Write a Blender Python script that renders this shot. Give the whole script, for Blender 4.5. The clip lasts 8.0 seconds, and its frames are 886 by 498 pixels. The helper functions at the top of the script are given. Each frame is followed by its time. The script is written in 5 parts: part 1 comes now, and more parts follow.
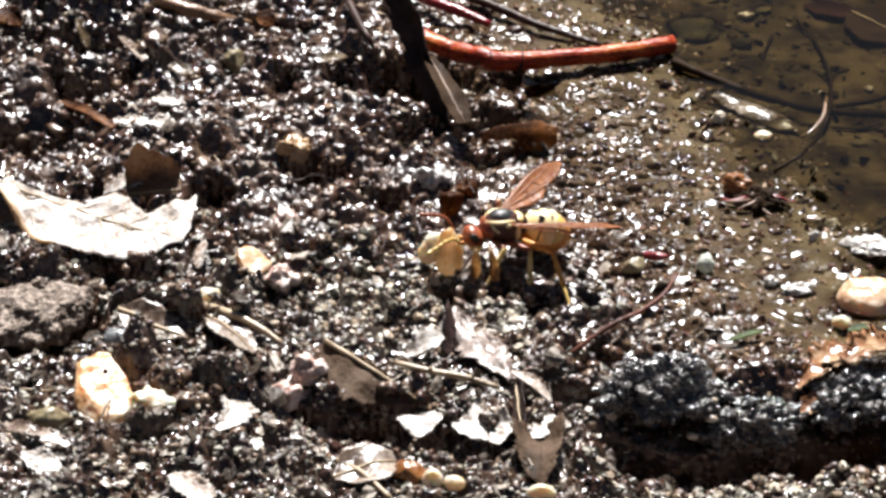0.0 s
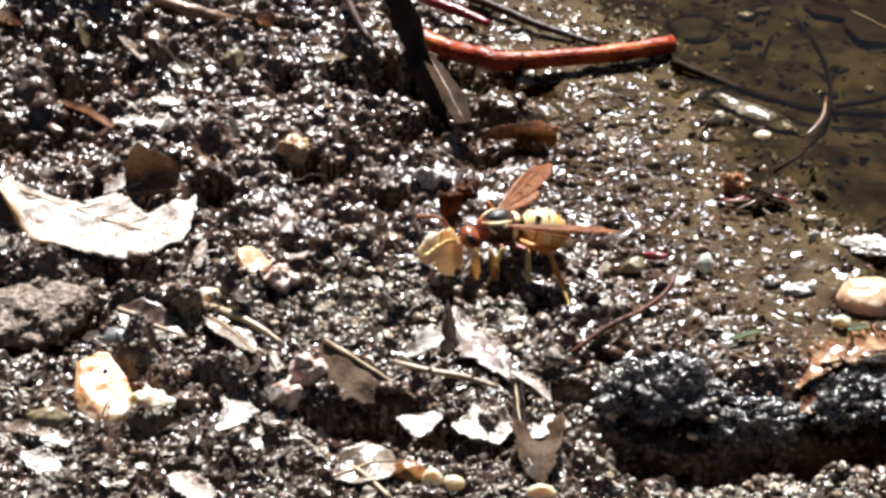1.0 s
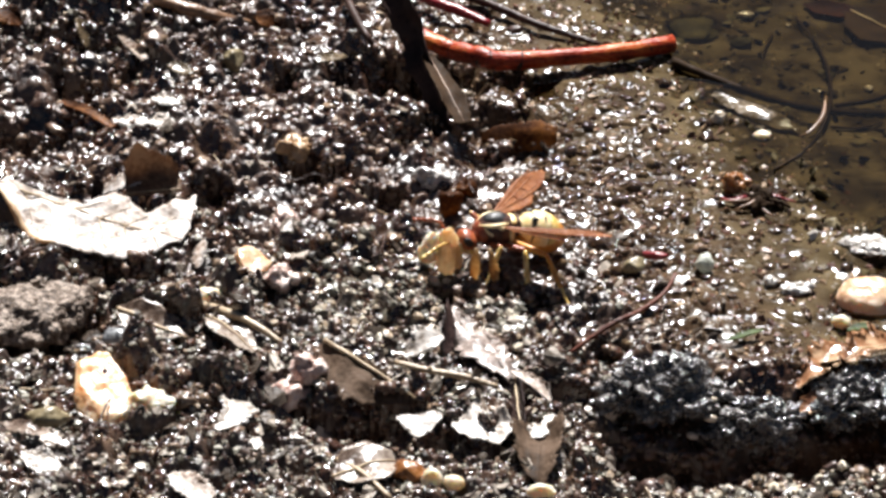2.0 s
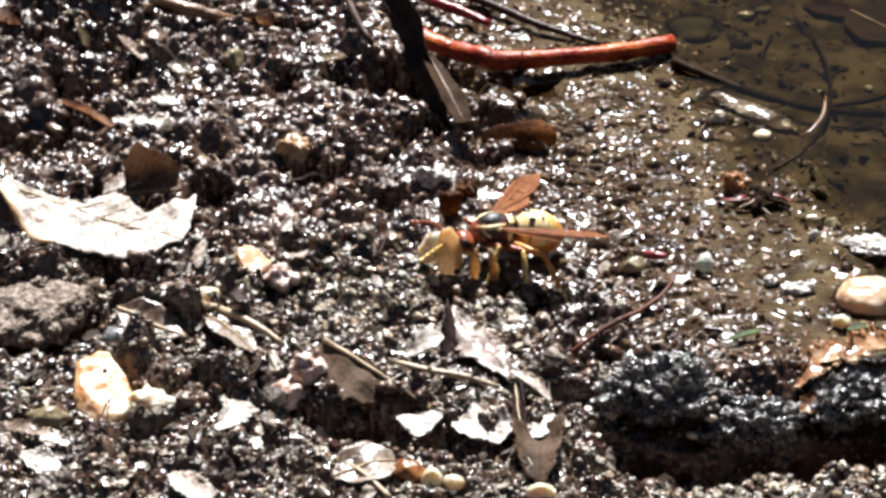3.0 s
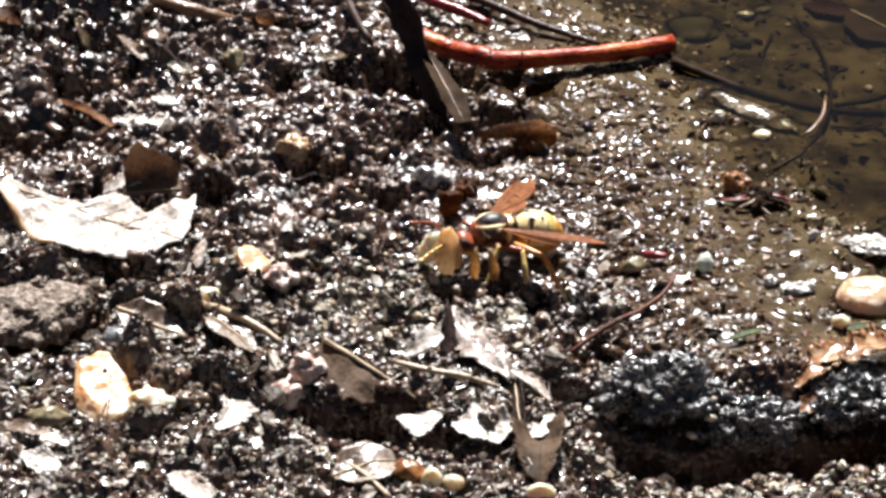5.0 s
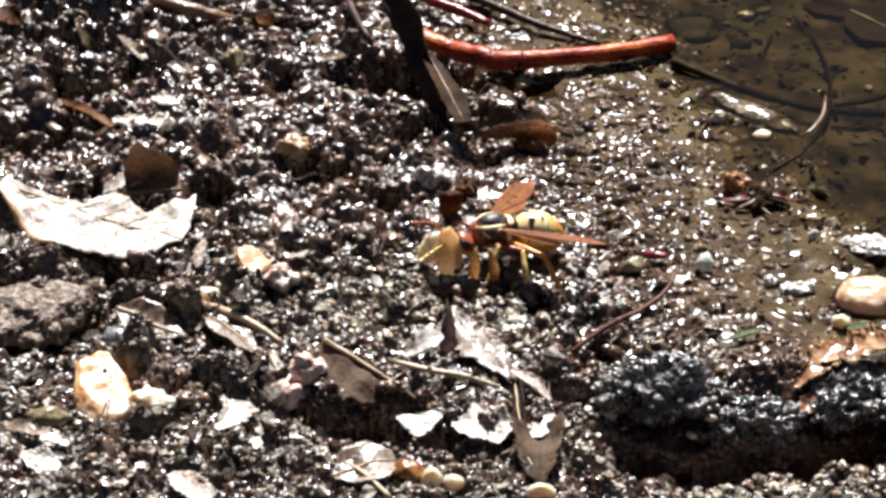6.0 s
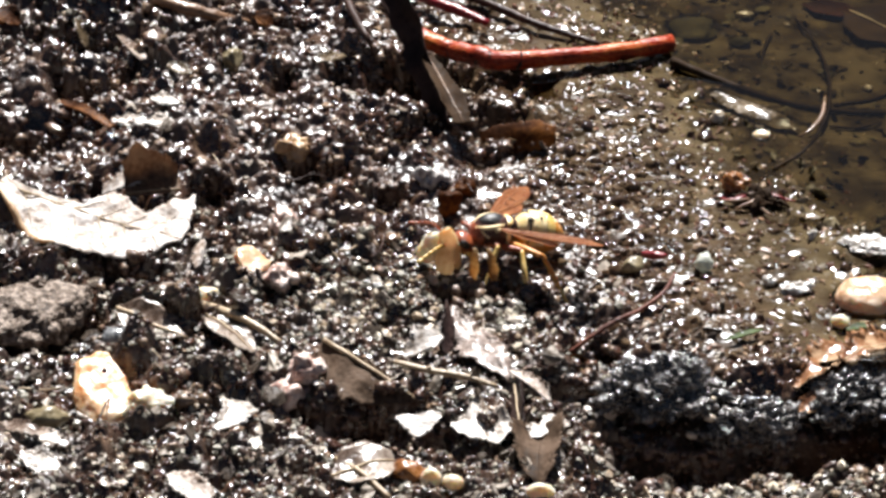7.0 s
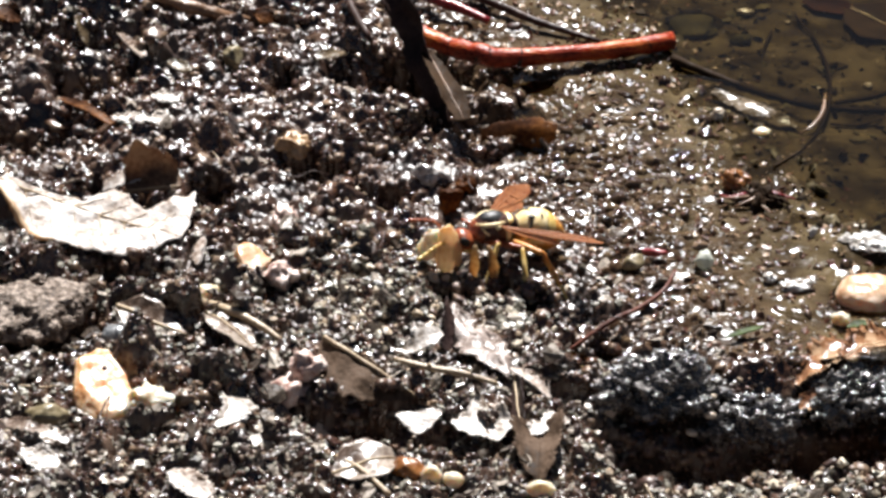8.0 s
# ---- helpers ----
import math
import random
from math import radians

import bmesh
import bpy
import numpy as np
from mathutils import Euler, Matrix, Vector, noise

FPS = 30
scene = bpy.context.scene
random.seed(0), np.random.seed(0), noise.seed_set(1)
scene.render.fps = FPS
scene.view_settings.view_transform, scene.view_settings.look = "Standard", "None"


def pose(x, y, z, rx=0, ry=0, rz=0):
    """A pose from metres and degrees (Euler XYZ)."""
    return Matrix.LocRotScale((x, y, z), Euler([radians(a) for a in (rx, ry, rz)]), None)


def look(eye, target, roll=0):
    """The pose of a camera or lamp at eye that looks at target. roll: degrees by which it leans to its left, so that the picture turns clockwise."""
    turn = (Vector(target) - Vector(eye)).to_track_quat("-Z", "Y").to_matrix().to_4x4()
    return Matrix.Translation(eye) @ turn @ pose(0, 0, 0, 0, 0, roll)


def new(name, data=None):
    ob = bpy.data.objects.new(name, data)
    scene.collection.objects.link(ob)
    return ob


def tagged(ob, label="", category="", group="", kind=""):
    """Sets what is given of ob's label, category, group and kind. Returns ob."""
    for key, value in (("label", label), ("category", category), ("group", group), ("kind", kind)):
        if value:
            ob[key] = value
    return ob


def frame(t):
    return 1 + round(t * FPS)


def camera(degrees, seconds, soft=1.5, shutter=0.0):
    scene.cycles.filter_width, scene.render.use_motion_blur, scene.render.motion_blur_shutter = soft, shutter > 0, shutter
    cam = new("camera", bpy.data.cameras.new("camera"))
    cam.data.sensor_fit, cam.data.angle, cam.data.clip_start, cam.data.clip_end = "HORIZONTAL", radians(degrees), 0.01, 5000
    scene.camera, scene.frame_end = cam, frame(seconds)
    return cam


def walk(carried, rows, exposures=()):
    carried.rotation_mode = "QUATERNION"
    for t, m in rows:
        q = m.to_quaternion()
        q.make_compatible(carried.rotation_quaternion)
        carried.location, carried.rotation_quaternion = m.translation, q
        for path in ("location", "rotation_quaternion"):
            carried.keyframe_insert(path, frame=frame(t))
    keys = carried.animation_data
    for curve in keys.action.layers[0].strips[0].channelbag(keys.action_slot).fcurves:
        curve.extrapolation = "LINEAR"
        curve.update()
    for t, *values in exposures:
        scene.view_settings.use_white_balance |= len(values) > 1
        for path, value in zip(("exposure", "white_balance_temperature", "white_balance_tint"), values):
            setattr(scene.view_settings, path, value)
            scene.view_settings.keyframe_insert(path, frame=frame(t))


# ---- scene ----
MM = 0.001
EYE = (0, -0.5088, 0.3180)
cam = camera(10, 8.0, 3.1)


def aim(dx, dy):
    """The camera's pose with its aim shifted by a few tenths of a millimetre on the ground."""
    return look(EYE, (dx * MM, dy * MM, 0))


walk(cam, [(0.0, aim(-0.07, 0.19)), (1.0, aim(-0.04, 0.17)), (1.5, aim(-0.02, 0.13)), (3.0, aim(-0.01, 0.02)), (4.0, aim(0, 0)),
           (6.5, aim(0, 0)), (7.0, aim(0.09, 0.0)), (7.5, aim(0.09, -0.36)), (8.0, aim(0.05, -0.58))],
     exposures=[(0.0, 1.3), (4.5, 1.31), (6.0, 1.26), (7.7, 1.24), (8.0, 1.22)])

# ---- light ----
SUN_ELEVATION, SUN_AZIMUTH = 51, 4  # degrees; azimuth from +y towards +x
world = bpy.data.worlds.new("sky")
scene.world = world
world.use_nodes = True
sky = world.node_tree.nodes.new("ShaderNodeTexSky")
sky.sky_type, sky.sun_disc = "NISHITA", False
sky.sun_elevation, sky.sun_rotation = radians(SUN_ELEVATION), radians(SUN_AZIMUTH)
world.node_tree.links.new(sky.outputs[0], world.node_tree.nodes["Background"].inputs[0])
world.node_tree.nodes["Background"].inputs[1].default_value = 0.013
sun = new("sun", bpy.data.lights.new("sun", "SUN"))
sun.data.energy, sun.data.angle, sun.data.color = 5.0, radians(0.5), (1.0, 0.998, 0.99)
_e, _a = radians(SUN_ELEVATION), radians(SUN_AZIMUTH)
sun.matrix_world = look((math.sin(_a) * math.cos(_e), math.cos(_a) * math.cos(_e), math.sin(_e)), (0, 0, 0))


# ---- materials ----
def surface(name, colours, scale=600, rough=0.4, bump=0.3, fine=3000, spread=0.25, coat=0.0, island=False, per_object=False,
            specular=0.5, rough_spread=0.15, translucent=0.0, alpha=1.0, stretch=(1, 1, 1), depth=0.0004, patchy=0.0, inner=0.0):
    """A procedural surface: colours blended by two scales of noise, uneven gloss and a fine relief. Scales are per metre."""
    m = bpy.data.materials.new(name)
    m.use_nodes = True
    n, l = m.node_tree.nodes, m.node_tree.links
    p = n["Principled BSDF"]
    co = n.new("ShaderNodeTexCoord")
    mp = n.new("ShaderNodeMapping")
    mp.inputs["Scale"].default_value = stretch
    l.new(co.outputs["Object"], mp.inputs["Vector"])
    big, small = n.new("ShaderNodeTexNoise"), n.new("ShaderNodeTexNoise")
    for tex, s, d in ((big, scale, 4), (small, fine, 3)):
        tex.inputs["Scale"].default_value, tex.inputs["Detail"].default_value = s, d
        l.new(mp.outputs[0], tex.inputs["Vector"])
    mix = n.new("ShaderNodeMath")
    mix.operation = "MULTIPLY_ADD"
    mix.inputs[1].default_value = spread
    l.new(small.outputs["Fac"], mix.inputs[0])
    l.new(big.outputs["Fac"], mix.inputs[2])
    value = mix.outputs[0]
    low, high = 0.32 + spread * 0.5, 0.68 + spread * 0.5
    if island or per_object:
        src = n.new("ShaderNodeNewGeometry").outputs["Random Per Island"] if island else n.new("ShaderNodeObjectInfo").outputs["Random"]
        add = n.new("ShaderNodeMath")
        add.operation = "MULTIPLY_ADD"
        add.inputs[1].default_value = 0.5
        l.new(src, add.inputs[0])
        l.new(value, add.inputs[2])
        value, low, high = add.outputs[0], low + 0.12, high + 0.38
    ramp = n.new("ShaderNodeValToRGB")
    ramp.color_ramp.elements[0].position, ramp.color_ramp.elements[1].position = low, high
    while len(ramp.color_ramp.elements) < len(colours):
        ramp.color_ramp.elements.new(0.5)
    for i, c in enumerate(colours):
        e = ramp.color_ramp.elements[i]
        e.position, e.color = low + (high - low) * i / (len(colours) - 1), (*c, 1)
    l.new(value, ramp.inputs[0])
    l.new(ramp.outputs[0], p.inputs["Base Color"])
    r = n.new("ShaderNodeMapRange")
    r.inputs["To Min"].default_value, r.inputs["To Max"].default_value = max(0.03, rough - rough_spread), rough + rough_spread
    r.inputs["From Min"].default_value, r.inputs["From Max"].default_value = 0.3, 0.7
    l.new(small.outputs["Fac"], r.inputs["Value"])
    gloss = r.outputs[0]
    if patchy:
        third = n.new("ShaderNodeTexNoise")
        third.inputs["Scale"].default_value, third.inputs["Detail"].default_value = 170, 3
        l.new(mp.outputs[0], third.inputs["Vector"])
        grow = n.new("ShaderNodeMapRange")
        grow.inputs["From Min"].default_value, grow.inputs["From Max"].default_value, grow.inputs["To Max"].default_value = 0.4, 0.65, patchy
        l.new(third.outputs["Fac"], grow.inputs["Value"])
        plus = n.new("ShaderNodeMath")
        plus.name = "patchy_gloss"
        l.new(gloss, plus.inputs[0])
        l.new(grow.outputs[0], plus.inputs[1])
        gloss = plus.outputs[0]
    l.new(gloss, p.inputs["Roughness"])
    b = n.new("ShaderNodeBump")
    b.inputs["Strength"].default_value, b.inputs["Distance"].default_value = bump, depth
    l.new(mix.outputs[0], b.inputs["Height"])
    l.new(b.outputs[0], p.inputs["Normal"])
    p.inputs["Specular IOR Level"].default_value = specular
    p.inputs["Coat Weight"].default_value, p.inputs["Coat Roughness"].default_value = coat, 0.12
    p.inputs["Alpha"].default_value = alpha
    if inner:
        p.inputs["Subsurface Weight"].default_value, p.inputs["Subsurface Scale"].default_value = inner, 0.002
        p.inputs["Subsurface Radius"].default_value = (1.0, 0.75, 0.5)
    if translucent:
        t = n.new("ShaderNodeBsdfTranslucent")
        l.new(ramp.outputs[0], t.inputs["Color"])
        s = n.new("ShaderNodeMixShader")
        s.inputs[0].default_value = translucent
        l.new(p.outputs[0], s.inputs[1])
        l.new(t.outputs[0], s.inputs[2])
        l.new(s.outputs[0], n["Material Output"].inputs["Surface"])
    return m


def mud():
    """Dark crumbly mud that passes into smooth brown silt towards the puddle, by the ground's own attribute."""
    m = surface("wet_mud", [(0.012, 0.005, 0.003), (0.042, 0.019, 0.011), (0.105, 0.064, 0.042)], 260, 0.13, 0.14, 2600, 0.35, depth=0.0003, rough_spread=0.06, patchy=0.42)
    n, l = m.node_tree.nodes, m.node_tree.links
    p = n["Principled BSDF"]
    soil = p.inputs["Base Color"].links[0].from_socket
    at = n.new("ShaderNodeAttribute")
    at.attribute_name = "silt"
    tex = n.new("ShaderNodeTexNoise")
    tex.inputs["Scale"].default_value, tex.inputs["Detail"].default_value = 190, 8
    ramp = n.new("ShaderNodeValToRGB")
    ramp.color_ramp.elements[0].position, ramp.color_ramp.elements[0].color = 0.4, (0.032, 0.022, 0.0105, 1)
    ramp.color_ramp.elements[1].position, ramp.color_ramp.elements[1].color = 0.64, (0.106, 0.077, 0.04, 1)
    l.new(n["Texture Coordinate"].outputs["Object"], tex.inputs["Vector"])
    l.new(tex.outputs["Fac"], ramp.inputs[0])
    mix = n.new("ShaderNodeMix")
    mix.data_type = "RGBA"
    l.new(at.outputs["Fac"], mix.inputs[0])
    l.new(soil, mix.inputs[6])
    l.new(ramp.outputs[0], mix.inputs[7])
    l.new(mix.outputs[2], p.inputs["Base Color"])
    # the silt is evenly wet; only the crumbly soil dries in patches
    gloss, dry = n["patchy_gloss"], n.new("ShaderNodeMath")
    patches = gloss.inputs[1].links[0].from_socket
    less = n.new("ShaderNodeMath")
    less.operation = "SUBTRACT"
    less.inputs[0].default_value = 0.9
    l.new(at.outputs["Fac"], less.inputs[1])
    dry.operation = "MULTIPLY"
    l.new(less.outputs[0], dry.inputs[0])
    l.new(patches, dry.inputs[1])
    l.new(dry.outputs[0], gloss.inputs[1])
    # crumbly soil is rough to the finest grain, silt is smooth
    fine = n.new("ShaderNodeMapRange")
    fine.inputs["To Min"].default_value, fine.inputs["To Max"].default_value = 0.5, 0.2
    fine.inputs["From Max"].default_value = 0.7
    l.new(at.outputs["Fac"], fine.inputs["Value"])
    l.new(fine.outputs[0], n["Bump"].inputs["Strength"])
    # under water the mud has no shine of its own
    wet = n.new("ShaderNodeAttribute")
    wet.attribute_name = "above_water"
    shine = n.new("ShaderNodeMath")
    shine.operation = "MULTIPLY"
    film = n.new("ShaderNodeMapRange")  # a film of water shines less than bare wet grains
    film.inputs["To Min"].default_value, film.inputs["To Max"].default_value = 0.85, 0.12
    film.inputs["From Max"].default_value = 0.5
    l.new(at.outputs["Fac"], film.inputs["Value"])
    l.new(wet.outputs["Fac"], shine.inputs[0])
    l.new(film.outputs[0], shine.inputs[1])
    l.new(shine.outputs[0], p.inputs["Specular IOR Level"])
    return m


MUD = mud()
GRAIN = surface("wet_grains", [(0.014, 0.005, 0.003), (0.052, 0.02, 0.011), (0.11, 0.054, 0.032), (0.19, 0.125, 0.08)], 900, 0.2, 0.35, 4000, 0.2, island=True, patchy=0.3, specular=0.8)
WET_SILT = surface("wet_silt", [(0.02, 0.01, 0.006), (0.05, 0.028, 0.015), (0.09, 0.058, 0.031)], 700, 0.09, 0.06, 4000, 0.2, island=True, rough_spread=0.04, specular=0.6)
DRY_GRAIN = surface("damp_grains", [(0.02, 0.014, 0.01), (0.07, 0.06, 0.042), (0.17, 0.15, 0.115), (0.34, 0.31, 0.25)], 900, 0.36, 0.5, 4000, 0.2, island=True, patchy=0.1)
SPECK = surface("rusty_specks", [(0.03, 0.012, 0.008), (0.12, 0.042, 0.02), (0.26, 0.17, 0.1)], 500, 0.35, 0.5, 2500, 0.3, island=True)
FLAKE = surface("leaf_flakes", [(0.03, 0.02, 0.014), (0.1, 0.075, 0.055), (0.4, 0.34, 0.28)], 500, 0.3, 0.5, 2500, 0.3, island=True)
SAND = surface("pale_sand", [(0.12, 0.08, 0.05), (0.4, 0.3, 0.2), (0.6, 0.52, 0.4)], 900, 0.4, 0.3, 4000, 0.2, island=True)
CLOD = surface("damp_clod", [(0.045, 0.03, 0.022), (0.16, 0.118, 0.09), (0.36, 0.29, 0.24)], 900, 0.6, 0.9, 3000, 0.7, specular=0.2)
BLACK_CLOD = surface("black_clod", [(0.01, 0.008, 0.008), (0.05, 0.043, 0.04), (0.2, 0.18, 0.17)], 500, 0.16, 0.8, 2000, 0.6, depth=0.0006, specular=1.0)
DRY_LEAF = surface("dry_leaf", [(0.16, 0.1, 0.065), (0.42, 0.33, 0.27), (0.55, 0.48, 0.43), (0.62, 0.56, 0.52)], 150, 0.55, 0.8, 1300, 0.7, translucent=0.1)
BROWN_LEAF = surface("brown_leaf", [(0.11, 0.058, 0.03), (0.24, 0.14, 0.08), (0.36, 0.24, 0.15)], 220, 0.5, 0.6, 1800, 0.4, translucent=0.5)
RUSTY_EDGE = surface("rusty_edge", [(0.22, 0.1, 0.04), (0.5, 0.3, 0.15), (0.66, 0.48, 0.3)], 250, 0.5, 0.5, 1500, 0.4, translucent=0.3)
WET_LEAF = surface("wet_leaf", [(0.05, 0.03, 0.02), (0.14, 0.095, 0.07), (0.32, 0.26, 0.21)], 240, 0.28, 0.6, 1600, 0.5)
GREY_LEAF = surface("grey_leaf", [(0.1, 0.07, 0.055), (0.27, 0.21, 0.18), (0.45, 0.38, 0.35)], 300, 0.3, 0.8, 1600, 0.6)
DARK_LEAF = surface("dark_leaf", [(0.009, 0.005, 0.005), (0.024, 0.013, 0.012), (0.05, 0.03, 0.025)], 240, 0.5, 0.4, 1800, 0.4, specular=0.1)
ORANGE_LEAF = surface("orange_leaf", [(0.06, 0.02, 0.01), (0.28, 0.13, 0.06), (0.54, 0.36, 0.22)], 260, 0.18, 0.6, 1500, 0.4, translucent=0.15)
GREEN_LEAF = surface("green_leaf", [(0.02, 0.03, 0.008), (0.07, 0.1, 0.025)], 400, 0.6, 0.3, 1800, 0.3, translucent=0.15, specular=0.15)
BLEACHED_LEAF = surface("bleached_leaf", [(0.09, 0.06, 0.04), (0.42, 0.36, 0.31), (0.62, 0.56, 0.51), (0.72, 0.67, 0.62)], 420, 0.35, 0.8, 1500, 0.5)
DUSK_LEAF = surface("dull_leaf", [(0.025, 0.015, 0.01), (0.075, 0.047, 0.03), (0.15, 0.1, 0.07)], 240, 0.65, 0.6, 1700, 0.45, translucent=0.15, specular=0.06)
VEIN = surface("leaf_vein", [(0.3, 0.2, 0.11), (0.48, 0.36, 0.22)], 500, 0.5, 0.3)
RED_TWIG = surface("red_bark", [(0.045, 0.005, 0.003), (0.29, 0.03, 0.009), (0.52, 0.13, 0.025)], 110, 0.36, 0.6, 1400, 0.4, specular=0.25, stretch=(1, 2.5, 2.5))
CRIMSON_TWIG = surface("crimson_bark", [(0.12, 0.008, 0.012), (0.26, 0.02, 0.025)], 200, 0.3, 0.4, 1500, 0.3)
DARK_TWIG = surface("dark_bark", [(0.02, 0.01, 0.008), (0.06, 0.03, 0.022)], 250, 0.45, 0.5, 1800, 0.4, specular=0.2)
BROWN_TWIG = surface("brown_bark", [(0.1, 0.05, 0.025), (0.24, 0.13, 0.07)], 250, 0.4, 0.5, 1800, 0.4)
ROOT_BARK = surface("root_bark", [(0.05, 0.015, 0.01), (0.14, 0.045, 0.028)], 250, 0.5, 0.5, 1800, 0.4, specular=0.15)
PALE_TWIG = surface("pale_bark", [(0.25, 0.17, 0.1), (0.45, 0.34, 0.22)], 250, 0.4, 0.5, 1800, 0.4)
PEACH_STONE = surface("peach_stone", [(0.5, 0.17, 0.04), (0.66, 0.38, 0.19), (0.78, 0.62, 0.46)], 150, 0.4, 0.4, 1600, 0.3, translucent=0.1, inner=0.5)
PALE_PEACH = surface("pale_peach_stone", [(0.56, 0.26, 0.11), (0.72, 0.49, 0.33), (0.8, 0.66, 0.53)], 110, 0.35, 0.25, 1600, 0.3, translucent=0.1, inner=0.5)
PALE_STONE = surface("pale_stone", [(0.1, 0.065, 0.04), (0.5, 0.41, 0.31), (0.7, 0.63, 0.53)], 350, 0.35, 0.4, 2000, 0.4)
CREAM_STONE = surface("cream_stone", [(0.56, 0.46, 0.33), (0.78, 0.71, 0.58)], 500, 0.35, 0.4, 2000, 0.4, translucent=0.1, inner=0.8)
SHELL = surface("pale_shell", [(0.5, 0.5, 0.42), (0.74, 0.75, 0.68)], 500, 0.3, 0.3, 2600, 0.4, translucent=0.3)
SHINY_STONE = surface("shiny_stone", [(0.16, 0.13, 0.12), (0.5, 0.46, 0.43), (0.66, 0.63, 0.6)], 700, 0.2, 1.0, 2000, 0.4, specular=0.8)
# White base colour carries the glint clusters of the wet mud.
GLINT_STONE = surface("glint_white_stone", [(0.2, 0.17, 0.14), (0.5, 0.46, 0.42), (0.72, 0.7, 0.67)], 600, 0.14, 0.8, 2000, 0.5, specular=1.0)
PINK_STONE = surface("pink_stone", [(0.22, 0.1, 0.08), (0.62, 0.45, 0.38), (0.78, 0.68, 0.62)], 420, 0.35, 0.4, 2000, 0.4)
GREY_STONE = surface("grey_stone", [(0.05, 0.05, 0.055), (0.2, 0.2, 0.2), (0.36, 0.36, 0.35)], 500, 0.22, 0.5, 2600, 0.4, coat=0.4)
AMBER_STONE = surface("amber_stone", [(0.14, 0.045, 0.012), (0.34, 0.14, 0.04)], 400, 0.3, 0.4, 2000, 0.4)
TAN_STONE = surface("tan_stone", [(0.16, 0.08, 0.035), (0.36, 0.22, 0.11), (0.5, 0.36, 0.22)], 400, 0.35, 0.4, 2000, 0.4)
OLIVE_STONE = surface("olive_stone", [(0.12, 0.09, 0.045), (0.3, 0.24, 0.14)], 400, 0.35, 0.4, 2000, 0.4)
SUNKEN_WOOD = surface("sunken_wood", [(0.012, 0.007, 0.004), (0.035, 0.02, 0.011)], 250, 0.7, 0.4, 1800, 0.4, specular=0.05)
SUNKEN_LEAF = surface("sunken_leaf", [(0.02, 0.011, 0.006), (0.045, 0.025, 0.013)], 250, 0.7, 0.4, 1800, 0.4, specular=0.05)
SUNKEN_BITS = surface("sunken_bits", [(0.01, 0.006, 0.003), (0.035, 0.022, 0.01), (0.09, 0.07, 0.035)], 250, 0.7, 0.4, 1800, 0.4, specular=0.05, island=True)
WET_OLIVE = surface("wet_olive_leaf", [(0.03, 0.02, 0.011), (0.09, 0.062, 0.034), (0.17, 0.125, 0.08)], 300, 0.22, 0.6, 1600, 0.5)
SUNKEN_RED = surface("sunken_red", [(0.02, 0.008, 0.005), (0.045, 0.016, 0.01)], 250, 0.7, 0.4, 1800, 0.4, specular=0.05)
SUNKEN_STONE = surface("sunken_stone", [(0.025, 0.019, 0.008), (0.075, 0.058, 0.026)], 220, 0.7, 0.4, 1800, 0.4, specular=0.05)
BARK_FLAKE = surface("amber_bark", [(0.02, 0.007, 0.003), (0.12, 0.04, 0.011), (0.34, 0.13, 0.03)], 180, 0.5, 0.5, 1800, 0.4, specular=0.15, translucent=0.55)
CHITIN_BLACK = surface("black_cuticle", [(0.006, 0.005, 0.005), (0.018, 0.014, 0.012)], 1500, 0.42, 0.3, 7000, 0.3)
CHITIN_RUST = surface("rust_cuticle", [(0.2, 0.042, 0.018), (0.38, 0.1, 0.035)], 900, 0.35, 0.3, 6000, 0.3)
CHITIN_DARK = surface("brown_cuticle", [(0.02, 0.008, 0.006), (0.09, 0.025, 0.014)], 900, 0.38, 0.3, 6000, 0.3)
CHITIN_YELLOW = surface("yellow_cuticle", [(0.62, 0.38, 0.08), (0.76, 0.56, 0.22)], 900, 0.33, 0.2, 6000, 0.3)
CHITIN_CREAM = surface("cream_cuticle", [(0.76, 0.54, 0.22), (0.86, 0.7, 0.42)], 900, 0.35, 0.2, 6000, 0.3)
CHITIN_ORANGE = surface("orange_cuticle", [(0.5, 0.16, 0.02), (0.66, 0.32, 0.06)], 900, 0.35, 0.2, 6000, 0.3)
WING = surface("amber_wing", [(0.32, 0.11, 0.045), (0.52, 0.23, 0.1)], 500, 0.3, 0.3, 2500, 0.3, translucent=0.45, alpha=0.78)
WING_VEIN = surface("wing_vein", [(0.24, 0.08, 0.03), (0.34, 0.13, 0.05)], 900, 0.4, 0.2)
FRUIT = surface("cream_flesh", [(0.6, 0.36, 0.16), (0.8, 0.64, 0.43), (0.86, 0.77, 0.62)], 260, 0.35, 0.4, 1800, 0.3, translucent=0.6, inner=1.0)

RIND = surface("thin_rind", [(0.34, 0.17, 0.06), (0.56, 0.36, 0.17), (0.7, 0.54, 0.33)], 400, 0.35, 0.5, 2500, 0.4, translucent=0.75)
PULP = surface("bleached_pulp", [(0.5, 0.36, 0.24), (0.74, 0.64, 0.5), (0.86, 0.81, 0.72)], 500, 0.35, 0.5, 2500, 0.4, translucent=0.25, inner=1.0)


def clear_water():
    m = bpy.data.materials.new("clear_water")
    m.use_nodes = True
    p = m.node_tree.nodes["Principled BSDF"]
    p.inputs["Base Color"].default_value = (0.08, 0.064, 0.028, 1)
    p.inputs["Transmission Weight"].default_value, p.inputs["IOR"].default_value = 1.0, 1.33
    p.inputs["Roughness"].default_value = 0.04
    return m


WATER = clear_water()


